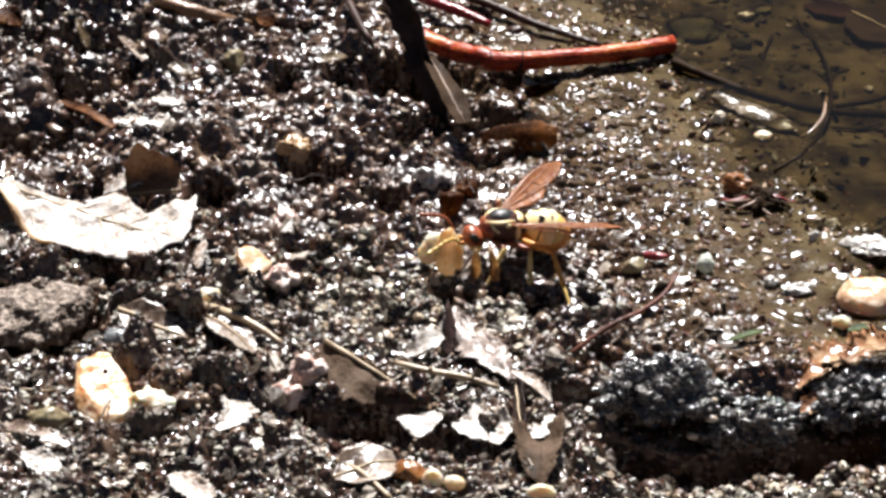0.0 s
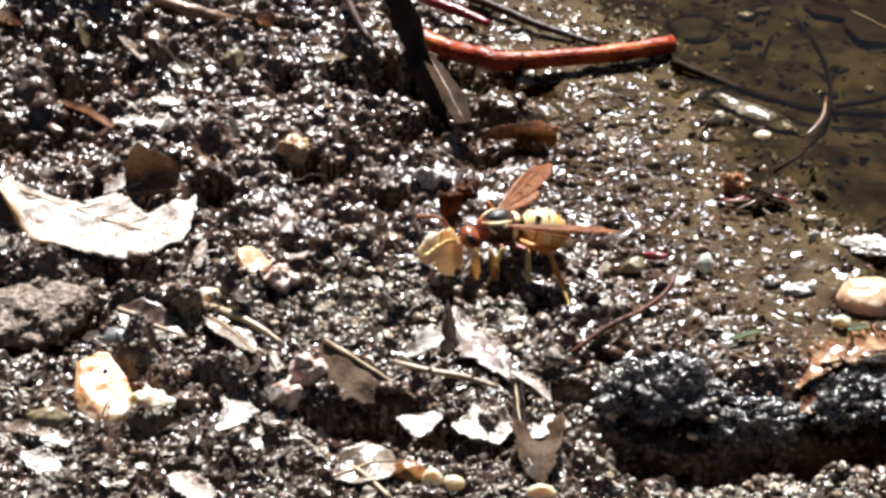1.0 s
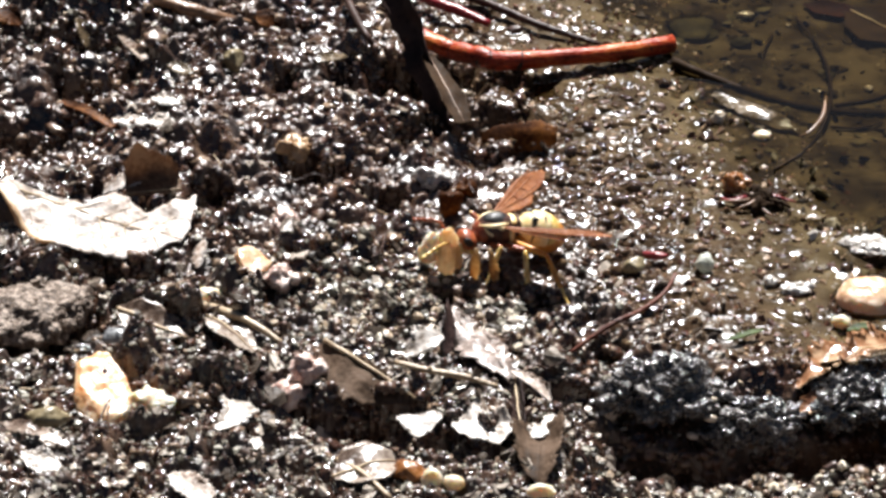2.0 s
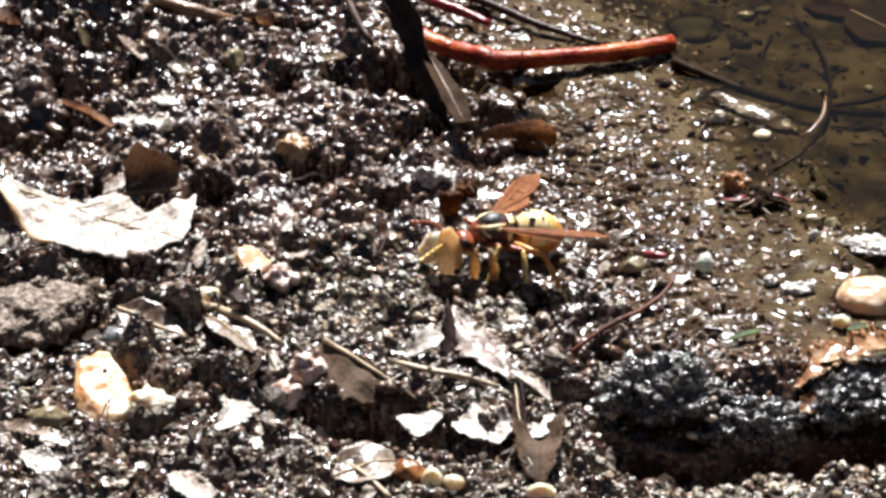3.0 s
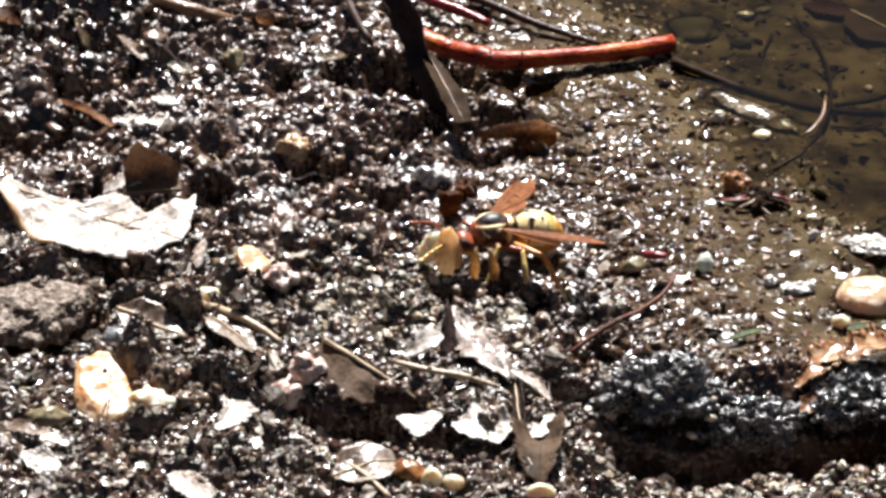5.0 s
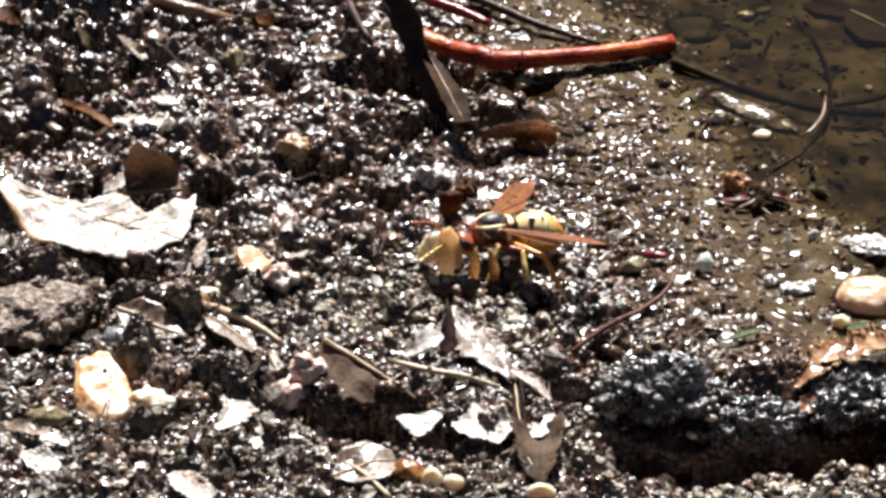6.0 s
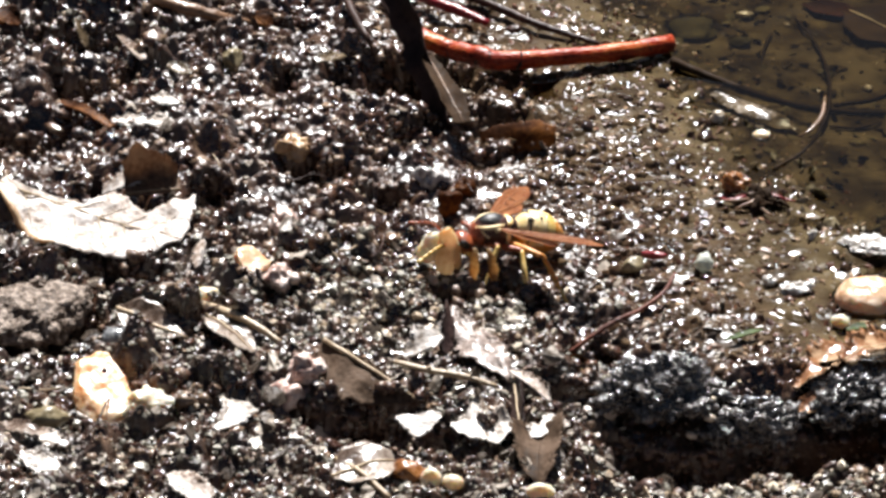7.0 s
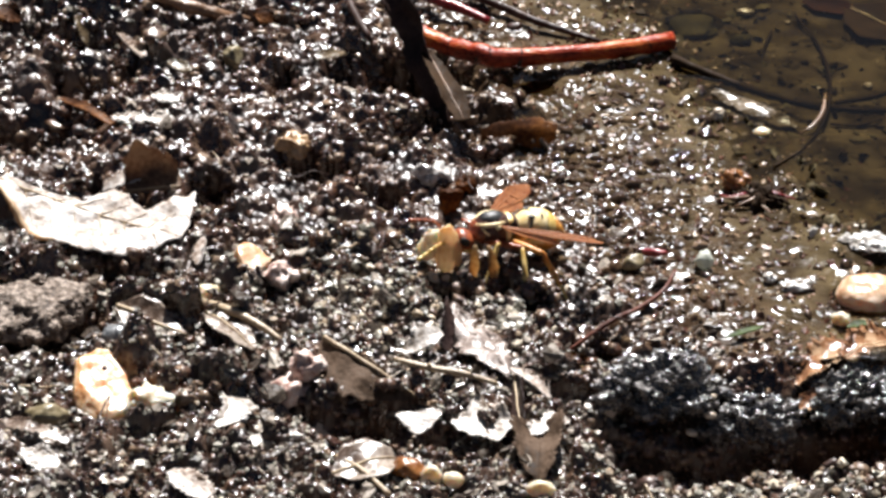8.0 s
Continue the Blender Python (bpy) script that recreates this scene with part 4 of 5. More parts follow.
dead_leaf("leaf_chip", (-45.9, 46.0, 1.4), (-44.3, 44.1, 0.8), (0.4, -0.3, 1), [0.5, 1.3, 1.1, 0.4], WET_OLIVE, "dull olive curled leaf chip on soil", seed=51, crumple=0.7, jag=0.3, camber=0.4, rib=0)
dead_leaf("leaf_chip", (-56.2, 47.2, 1.2), (-53.1, 45.6, 0.9), (0, -0.3, 1), [0.5, 1.5, 1.2, 0.4], BARK_FLAKE, "dark amber leaf chip on soil", seed=52, crumple=0.7, jag=0.3, rib=0)
dead_leaf("leaf_chip", (-23.8, 50.7, 1.2), (-20.6, 50.4, 0.9), (0, -0.4, 1), [0.5, 1.3, 1.1, 0.4], BARK_FLAKE, "red-brown bark chip on wet soil", seed=53, crumple=0.7, jag=0.3, rib=0)
dead_leaf("leaf_chip", (-34.0, 35.5, 1.0), (-31.0, 33.3, 0.8), (0, -0.3, 1), [0.4, 0.9, 0.9, 0.3], WET_OLIVE, "small olive-tan leaf chip on wet soil", seed=54, crumple=0.6, jag=0.3, rib=0)
dead_leaf("leaf_chip", (-15.8, 38.6, 1.0), (-12.2, 42.7, 0.8), (0, -0.3, 1), [0.4, 0.9, 1.0, 0.3], WET_OLIVE, "small olive-tan leaf chip on wet soil", seed=55, crumple=0.6, jag=0.3, rib=0)
dead_leaf("muddy_leaf", (-27.0, -21.9, 0.9), (-21.3, -27.7, 0.8), (0.1, 0.05, 1), [0.6, 1.9, 2.2, 1.6, 0.5], WET_LEAF, "wet greyish leaf with mud on it", seed=56, crumple=0.7, jag=0.15, rib=0.2)

# ---- stones ----
flat_stone = stone("flat_stone", (-37.9, -37.6, 0.3), (4.1, 5.6, 1.8), PEACH_STONE, "peach and orange angular stone with a small dark pit", (13, 5, 10), 5, 0.16, 7, "stone", 5, crumbs=0.22, plate=0.5)
part("pit", ball((0.35, 0.35, 0.25), (0.3, 2.2, 0.98), 2), DARK_TWIG, flat_stone, "small dark pit")
stone("pebble", (-32.7, -39.9, 0.5), (2.2, 2.1, 1.8), CREAM_STONE, "cream rough pebble beside the peach stone", (12, 0, 20), 8, 0.5, 2, sub=4, crumbs=0.7)
stone("pebble", (-17.3, -34.3, 0.5), (2.6, 2.4, 2.0), PINK_STONE, "pinkish rough pebble sunk in the litter", (0, 10, 0), 9, 0.45, 2, sub=4, crumbs=0.7)
stone("pebble", (-15.2, -31.9, 0.6), (1.9, 1.7, 1.7), PINK_STONE, "small pink pebble with a pale top", (0, 0, 40), 10, 0.45, 2, sub=4, crumbs=0.6)
stone("pebble", (-18.7, -13.0, 0.6), (1.9, 1.7, 1.5), PINK_STONE, "pale pink pebble on dark soil", (0, 0, 0), 11, 0.45, 2, sub=4, crumbs=0.6)
stone("chip_stone", (-22.3, -10.2, 0.8), (2.3, 2.6, 1.7), PALE_PEACH, "peach-orange angular stone chip", (22, 12, 30), 12, 0.2, 6, sub=4, crumbs=0.3, plate=0.4)
stone("pebble", (-18.8, -0.5, 0.7), (1.7, 1.6, 1.3), PINK_STONE, "rounded pinkish pebble on dark soil", (10, 0, 0), 13, 0.4, 2, sub=4, crumbs=0.5)
stone("pebble", (-18.0, 18.9, 0.5), (2.0, 1.5, 1.4), TAN_STONE, "tan pebble sunk in soil", (0, 15, -20), 14, 0.45, 2, sub=4, crumbs=0.8)
stone("wet_pebble", (-1.1, 13.3, -0.1), (2.0, 1.8, 0.9), SHINY_STONE, "rough shiny wet grey pebble in mud", (8, 0, 0), 15, 0.5, 3, sub=4, crumbs=1.1)
stone("amber_pebble", (0.9, 6.4, 0.6), (1.6, 1.2, 1.7), BARK_FLAKE, "dark amber-brown angular chip in mud", (15, 10, 0), 16, 0.35, 4, sub=4, crumbs=0.4)
stone("amber_pebble", (3.1, 10.1, 0.4), (1.6, 0.9, 1.1), BARK_FLAKE, "small rust-brown angular chip in mud", (0, 35, 20), 17, 0.35, 4, sub=4, crumbs=0.4)
stone("pebble", (-27.1, -17.0, 0.7), (1.4, 1.2, 1.1), CREAM_STONE, "white glistening pebble on soil", (0, 0, 0), 18)
stone("wet_pebble", (-36.6, -27.7, 0.7), (1.9, 1.7, 1.7), GREY_STONE, "shiny dark grey pebble on soil", (0, 0, 0), 19)
stone("pebble", (-43.7, -43.2, 0.5), (2.2, 1.5, 1.4), OLIVE_STONE, "dull olive pebble on soil", (0, 0, 0), 21, 0.35, 5)
dead_leaf("leaf_chip", (-46.1, -51.2, 0.8), (-41.5, -54.0, 0.8), (0, -0.2, 1), ([0.5, 1.8, 1.4, 0.6], [0.4, 1.2, 1.8, 0.6]), BLEACHED_LEAF, "pale muddy leaf chip pressed on soil", jag=0.3, seed=43, crumple=0.8, rib=0)
dead_leaf("leaf_chip", (-48.7, -44.1, 0.8), (-41.0, -49.4, 0.8), (0, -0.2, 1), ([0.4, 1.0, 0.8, 1.2, 0.5], [0.4, 1.4, 1.0, 1.4, 0.5]), WET_LEAF, "long grey-brown leaf chip on soil", jag=0.3, seed=44, crumple=0.8, rib=0)
stone("pebble", (-1.2, -53.3, 0.7), (1.2, 1.1, 1.3), CREAM_STONE, "small round cream pebble on soil", (0, 0, 0), 24, 0.08, 1)
stone("pebble", (1.2, -53.8, 0.6), (1.2, 0.9, 0.9), CREAM_STONE, "small oval cream pebble on soil", (0, 0, -15), 25, 0.08, 1)
stone("pebble", (10.7, -55.1, 0.6), (1.6, 1.0, 0.9), CREAM_STONE, "oval tan pebble on soil", (0, 0, 0), 26, 0.1, 1)
stone("pebble", (17.3, -49.9, 0.6), (1.1, 1.0, 1.0), CREAM_STONE, "small cream pebble in the hollow", (0, 0, 0), 27)
stone("pebble", (24.1, -39.3, 0.6), (0.8, 0.8, 0.9), OLIVE_STONE, "tiny olive pebble on the dark bank", (0, 0, 0), 28)
stone("amber_pebble", (-3.8, -51.8, 0.6), (2.0, 1.4, 1.2), AMBER_STONE, "amber-brown chip of bark on soil", (0, 0, -10), 29)
stone("peach_pebble", (49.8, -11.4, 0.3), (3.8, 3.0, 1.9), PALE_PEACH, "large smooth peach pebble at the water's edge", (12, 6, -5), 30, 0.12, 0, sub=5, crumbs=0.12)
stone("shell_chip", (30.8, -5.5, 0.5), (1.2, 1.5, 1.3), SHELL, "pale greenish triangular shell chip on mud", (8, 0, 25), 37, 0.4, 8, "shell", crumbs=0.3)
stone("pebble", (39.3, 26.8, 0.4), (1.2, 0.8, 0.7), CREAM_STONE, "small pale pebble at the water's edge", (0, 0, 0), 32, 0.1, 2)
stone("pebble", (34.1, 30.1, 0.5), (1.0, 0.9, 0.9), PALE_STONE, "small tan pebble at the water's edge", (0, 0, 0), 33)
stone("olive_pebble", (37.9, 50.7, 0.5), (1.5, 1.2, 0.9), SUNKEN_STONE, "olive pebble under the water", (0, 0, 30), 34, 0.1, 3)
stone("olive_pebble", (31.8, 53.8, -0.2), (3.4, 3.2, 0.9), SUNKEN_STONE, "flat mossy stone under the water", (0, 0, 0), 35, 0.4, 3)
stone("pebble", (38.6, 58.2, 0.5), (1.2, 0.8, 0.7), PALE_STONE, "small pale pebble under the water", (0, 0, 0), 36)
stone("pebble", (53.3, 39.7, 0.3), (0.7, 0.7, 0.6), PALE_STONE, "tiny pale pebble under the water", (0, 0, 0), 37)
stone("pebble", (46.4, 4.9, 0.5), (1.1, 1.0, 0.9), OLIVE_STONE, "small tan pebble on wet mud", (0, 0, 0), 38)
stone("amber_pebble", (35.3, 13.2, 0.7), (1.7, 1.3, 1.3), AMBER_STONE, "small orange pebble on wet mud", (0, 0, 0), 39, 0.5, 3, sub=4, crumbs=0.7)
stone("olive_pebble", (22.4, -6.2, 0.4), (1.3, 1.2, 1.1), OLIVE_STONE, "olive-tan pebble in mud", (0, 0, 0), 40)
stone("amber_pebble", (25.0, -3.5, 0.3), (1.6, 0.6, 0.5), CRIMSON_TWIG, "rusty red fleck of bark on mud", (0, 0, -15), 41, 0.2, 3, "bark")

# Flush white lumps: glint clusters on the mud are put into their colour.
stone("wet_pebble", (41.3, -9.5, 0.2), (1.7, 1.2, 0.36), GLINT_STONE, "flat white lump painting a glint cluster on wet mud", (6, 0, 0), 71, 0.5, 2, sub=4, crumbs=0.5)
stone("wet_pebble", (50.2, -1.0, 0.1), (3.2, 1.6, 0.32), GLINT_STONE, "pebbly wet patch at the water's edge, whitened for its glints", (6, 0, -8), 72, 0.5, 2, sub=5, crumbs=0.55)
stone("pebble", (46.0, -17.0, 0.4), (1.1, 0.9, 0.8), CREAM_STONE, "small white wet pebble beside the peach pebble", (0, 0, 0), 73, 0.2, 2, sub=4)
stone("wet_pebble", (38.4, -8.2, 0.3), (0.7, 0.8, 0.4), GLINT_STONE, "small white lump painting a glint on wet mud", (0, 0, 0), 74, 0.3, 2, sub=4, crumbs=0.4)
stone("wet_pebble", (44.0, 1.8, 0.3), (0.6, 0.5, 0.4), GLINT_STONE, "tiny white lump painting a glint on wet mud", (0, 0, 0), 75, 0.3, 2, sub=4, crumbs=0.3)
def clod(place, radii, material, label, turn, seed, wob, crumbs, lumps_on, low, high):
    """An earth clod: a crumbly body with lumps sticking to its top and near side."""
    ob = stone("clod", place, radii, material, label, turn, seed, wob, 1, "clod", 6, crumbs=crumbs)
    rnd = random.Random(seed)
    for _ in range(lumps_on):
        a, e = rnd.uniform(0, 2 * math.pi), rnd.uniform(0.15, 1.2)
        c = (radii[0] * 0.92 * math.cos(a) * math.cos(e), radii[1] * 0.92 * math.sin(a) * math.cos(e), radii[2] * 0.92 * math.sin(e))
        r = rnd.uniform(low, high)
        part("lump", ball((r, r * rnd.uniform(0.7, 1.1), r * rnd.uniform(0.6, 0.9)), c, 3, 0.5, 1.8, rnd.randrange(99), 2, 0, 0.4), material, ob)
    return ob


clod((-46.9, -20.6, -0.9), (7.0, 7.0, 2.6), CLOD, "large brown crumbly earth clod", (-8, 0, 10), 20, 0.3, 0.5, 7, 0.4, 1.1)
clod((25.2, -33.1, -0.6), (6.6, 4.6, 3.0), BLACK_CLOD, "black crumbly clod on the ledge", (0, 0, 5), 43, 0.45, 1.4, 26, 0.5, 1.3)
clod((45.8, -31.9, -0.4), (5.3, 3.8, 2.6), BLACK_CLOD, "black glistening clod above the hollow", (0, 0, 12), 44, 0.4, 1.4, 20, 0.5, 1.2)
clod((35.1, -35.4, -0.3), (5.6, 3.2, 2.4), BLACK_CLOD, "low black clod in the hollow", (0, 0, 4), 45, 0.4, 1.4, 16, 0.4, 1.0)
for _k, (_p, _t) in enumerate([(((30.1, -35.6, 2.4)), 10), (((30.0, -37.6, 1.9)), -10), (((27.9, -38.2, 1.4)), -30), (((20.0, -38.7, 0.6)), 20), (((16.9, -39.7, 0.5)), 0)]):
    stone("seed", _p, (0.75, 0.42, 0.45), PALE_STONE, "tiny pale oval seed on the black bank", (0, 0, _t), 50 + _k, 0.06, 0, "seed", 2, "seeds on the bank")


def root_fibres():
    """Thin loose root fibres strewn over the crumbly soil."""
    rnd = random.Random(21)
    made = 0
    while made < 34:
        x, y = rnd.uniform(-52, 24), rnd.uniform(-54, 10)
        a, length = rnd.uniform(0, 6.28), rnd.uniform(4, 10)
        if float(shore(np.array([x]), np.array([y]))[0]) < 25:
            continue
        made += 1
        pts = []
        for k in range(5):
            a += rnd.uniform(-0.5, 0.5)
            pts.append((x, y, rnd.uniform(0.5, 1.6)))
            x, y = x + math.cos(a) * length / 4, y + math.sin(a) * length / 4
        if any(-5 < q[0] < 20 and -18 < q[1] < 2 for q in pts):  # none lies over the wasp and its food
            continue
        root = tube([Vector(on_ground(*q)) for q in pts], [0.1, 0.13, 0.06], 6, 4)
        dark = made % 3
        tagged(part("root_fibre", root, DARK_TWIG if dark else PALE_TWIG, None), "thin dark root fibre lying on soil" if dark else "thin tan root fibre lying on soil", "root", "loose root fibres")


root_fibres()


def red_tuft():
    """A ragged tuft of rotten red-brown fibres."""
    root = new("fibre_tuft")
    x, y, z = on_ground(*(38.4, 10.5, 0.4))
    root.location = (x * MM, y * MM, z * MM)
    part("core", ball((2.6, 1.7, 0.6), (0, 0, 0.0), 5, 0.6, 1.9, 6, 0, 0.0, 1.0), SUNKEN_WOOD, root)
    rnd = random.Random(8)
    for k in range(14):
        a = rnd.uniform(0, 6.28)
        r = rnd.uniform(1.2, 2.8)
        c = Vector((math.cos(a) * 1.2, math.sin(a) * 0.8, 0))
        start = c * rnd.uniform(0.2, 1.6)
        part("fibre", tube([start + Vector((0, 0, 0.3)), start + c * r * 0.5 + Vector((rnd.uniform(-0.6, 0.6), rnd.uniform(-0.6, 0.6), rnd.uniform(0.1, 0.4))), start + c * r + Vector((rnd.uniform(-1.5, 1.5), rnd.uniform(-1.5, 1.5), 0.1))], [0.3, 0.24, 0.1], 7, 4, 0.5, k),
             CRIMSON_TWIG if k % 4 == 0 else (BROWN_TWIG if k % 4 == 1 else BARK_FLAKE), root)
    return tagged(root, "ragged tuft of red-brown rotten fibres in mud", "plant debris")


red_tuft()

# ---- the wasp and its food ----
def food():
    root = new("fruit_scrap")
    x, y, z = on_ground(*(0.3, -7.6, 0.0))
    root.matrix_world = pose(x * MM, y * MM, z * MM, 0, 0, 10)
    part("flesh", ball((1.5, 1.2, 3.2), (0.1, 0, 2.0), 4, 0.16, 1.2, 61, 1), FRUIT, root)
    part("flesh", ball((1.3, 1.0, 1.7), (-1.2, 0.4, 3.0), 4, 0.2, 1.4, 64, 1), PULP, root, "bleached pulp")
    part("flesh", ball((1.0, 0.8, 1.6), (-2.2, 0.2, 2.2), 3, 0.25, 1.6, 66, 1), PULP, root, "bleached pulp")
    part("flesh", ball((0.7, 0.5, 1.9), (1.3, -0.4, 1.7), 3, 0.2, 1.2, 67, 0), FRUIT, root, "orange-tinged flesh")
    part("rind", leaf_blade(3.8, [0.3, 0.6, 0.55, 0.2], 0.25, 0.3, 0.4, 0.2, 62, 24, 10), RIND, root, "whitish curled rind").matrix_basis = pose(0.0028, -0.0036, 0.0001, 0, -66, 75)
    part("rind", leaf_blade(3.8, [0.4, 0.65, 0.5, 0.2], 0.25, 0.4, 0.4, 0.2, 63, 24, 10), RIND, root).matrix_basis = pose(0.0051, -0.004, 0.0001, 0, -62, 100)
    return tagged(root, "cream-coloured soft fruit scrap gnawed by the wasp", "fruit")


food()

bed(6.4, -4.9, 8.5, 0.0)
wasp = tagged(new("paper_wasp"), "yellow, black and rust paper wasp feeding on mud", "wasp")
WASP_SIZE = 1.14
wasp.scale = (WASP_SIZE,) * 3
WASP_AT = on_ground(*(5.8, -5.0, -0.9))
HEADING = 198


def wasp_pose(dx, dy, dz, pitch=0, turn=0):
    """The wasp's pose, shifted in millimetres from where it settles."""
    return pose((WASP_AT[0] + dx) * MM, (WASP_AT[1] + dy) * MM, (WASP_AT[2] + dz) * MM, 0, pitch, HEADING + turn)


def wasp_body():
    part("thorax", ball((2.35, 1.75, 1.85), (0, 0, 4.05), 4, 0.04, 2, 2), CHITIN_DARK, wasp, "dark rust-brown thorax")
    part("pronotum", ball((0.95, 1.5, 1.25), (1.45, 0, 4.1), 3, 0.03, 2, 3), CHITIN_RUST, wasp, "rust-red collar behind the head")
    part("scutum", ball((1.42, 1.15, 0.78), (0.1, 0, 5.22), 4, 0.02, 2, 4), CHITIN_BLACK, wasp, "black shield on the back")
    rim = [(0.1 + 1.6 * math.cos(a), 1.3 * math.sin(a), 5.25 - 0.25 * math.cos(a) ** 2) for a in [2 * math.pi * k / 16 for k in range(17)]]
    part("scutum_rim", tube(rim, [0.24], 7, 2), CHITIN_CREAM, wasp, "yellow rim round the shield")
    part("scutellum", ball((0.6, 1.05, 0.4), (-1.65, 0, 5.0), 3), CHITIN_CREAM, wasp, "yellow bar behind the shield")
    for s in (1, -1):
        part("collar_stripe", tube([(1.85, s * 0.3, 5.05), (1.35, s * 1.1, 4.75), (0.8, s * 1.55, 4.3)], [0.18, 0.22, 0.16], 7, 4), CHITIN_CREAM, wasp, "yellow collar stripe")
        part("side_spot", ball((0.32, 0.25, 1.0), (-1.3, s * 1.38, 3.9), 2), CHITIN_CREAM, wasp, "cream spot on the side")
        part("tegula", ball((0.4, 0.3, 0.25), (-0.2, s * 1.45, 5.0), 2), CHITIN_CREAM, wasp, "cream cover of the wing joint")
    part("propodeum", ball((0.85, 1.1, 1.15), (-2.0, 0, 4.1), 3), CHITIN_DARK, wasp)
    part("waist", tube([(-2.5, 0, 3.9), (-2.9, 0, 3.95), (-3.3, 0, 4.1)], [0.28, 0.3, 0.6], 9, 3), CHITIN_RUST, wasp, "thin rust-brown waist")


def wasp_head():
    head = part("head", ball((0.95, 1.45, 1.3), (0, 0, 0), 4, 0.03, 2, 5), CHITIN_RUST, wasp, "rust-red head bent down")
    head.matrix_basis = pose(0.0031, 0.0003, 0.0035, 0, 40, 0)
    part("frons", ball((0.5, 0.95, 0.8), (0.6, 0, 0.1), 3), CHITIN_RUST, head, "rust-red brow")
    part("clypeus", ball((0.5, 0.85, 0.65), (0.7, 0, -0.65), 3), CHITIN_YELLOW, head, "yellow face plate")
    for s in (1, -1):
        part("eye", ball((0.42, 0.32, 0.75), (-0.05, s * 1.2, 0.45), 3), CHITIN_BLACK, head, "dark compound eye")
        part("cheek", ball((0.45, 0.4, 0.6), (0.35, s * 1.0, -0.6), 2), CHITIN_YELLOW, head, "yellow cheek")
        part("mandible", tube([(0.5, s * 0.5, -1.2), (0.75, s * 0.3, -1.6), (0.85, s * 0.05, -1.8)], [0.25, 0.2, 0.08], 7, 4), CHITIN_RUST, head)
        bend = [(0.8, s * 0.35, 0.35), (1.4, s * 0.7, 0.9)]
        part("scape", tube([bend[0], bend[1]], [0.17, 0.2], 8, 3), CHITIN_ORANGE, head, "orange antenna base")
        way = [(6.0, 1.6, 4.3), (9.0, 3.0, 3.7)] if s > 0 else [(6.0, -0.6, 5.6), (8.8, -0.5, 6.4)]
        way = [head.matrix_basis.inverted() @ (Vector(q) * MM) / MM for q in way]
        path = smooth_path([bend[1], *way], 5)
        for k in range(len(path) - 1):
            part("antenna_segment", tube([path[k], path[k].lerp(path[k + 1], 0.9)], [0.13 + 0.008 * k, 0.16 + 0.006 * k], 7, 1), CHITIN_RUST if s < 0 else CHITIN_YELLOW, head)


def abdomen():
    """Six overlapping rings; yellow with black bases, orange towards the tip."""
    root = new("abdomen")
    root.parent = wasp
    prof = [(0.0, 0.45), (0.5, 1.15), (1.2, 1.8), (2.0, 2.1), (2.9, 2.15), (3.7, 1.98), (4.5, 1.6), (5.2, 1.1), (5.8, 0.5), (6.1, 0.12)]

    def radius(d):
        for (a, ra), (b, rb) in zip(prof, prof[1:]):
            if d <= b:
                return ra + (rb - ra) * (d - a) / (b - a)
        return 0.1

    cuts = [(0.0, 1.25), (1.25, 3.0), (3.0, 4.1), (4.1, 4.95), (4.95, 5.55), (5.55, 6.1)]
    for k, (d0, d1) in enumerate(cuts):
        for d_in, d_out, mat, grow, nm in ((d0 - 0.02, d0 + (d1 - d0) * 0.2, CHITIN_BLACK if k else CHITIN_CREAM, 1.0, "ring_base"),
                                           (d0 + (d1 - d0) * 0.15, d1 + 0.06, (CHITIN_CREAM if k < 2 else (CHITIN_YELLOW if k < 3 else CHITIN_ORANGE)), 1.025, "ring")):
            pts, rad = [], []
            for i in range(7):
                d = max(0.0, d_in + (d_out - d_in) * i / 6)
                pts.append((-d, 0, -0.012 * d * d))
                rad.append(radius(d) * grow)
            ob = part(nm, tube(pts, rad, 26, 1), mat, root, ("black ring base" if k else "yellow first ring") if nm == "ring_base" else ("pale yellow abdomen ring" if k < 2 else "orange-yellow abdomen ring"))
    # Orange lower half puts the amber shade under the wing into colour.
    part("underside", ball((2.9, 2.12, 1.75), (-2.9, 0, -0.55), 4), CHITIN_ORANGE, root, "abdomen underside coloured for the amber shade under the wing")
    for s in (1, -1):
        part("ring_spot", ball((0.42, 0.28, 0.14), (-1.45, s * 0.85, 1.72), 2), CHITIN_BLACK, root, "black spot on the ring").matrix_basis = pose(0, 0, 0.00005)
        part("ring_spot", ball((0.14, 0.3, 0.16), (-2.6, s * 0.8, 1.95), 2), CHITIN_BLACK, root, "black spot on the ring")
    return root


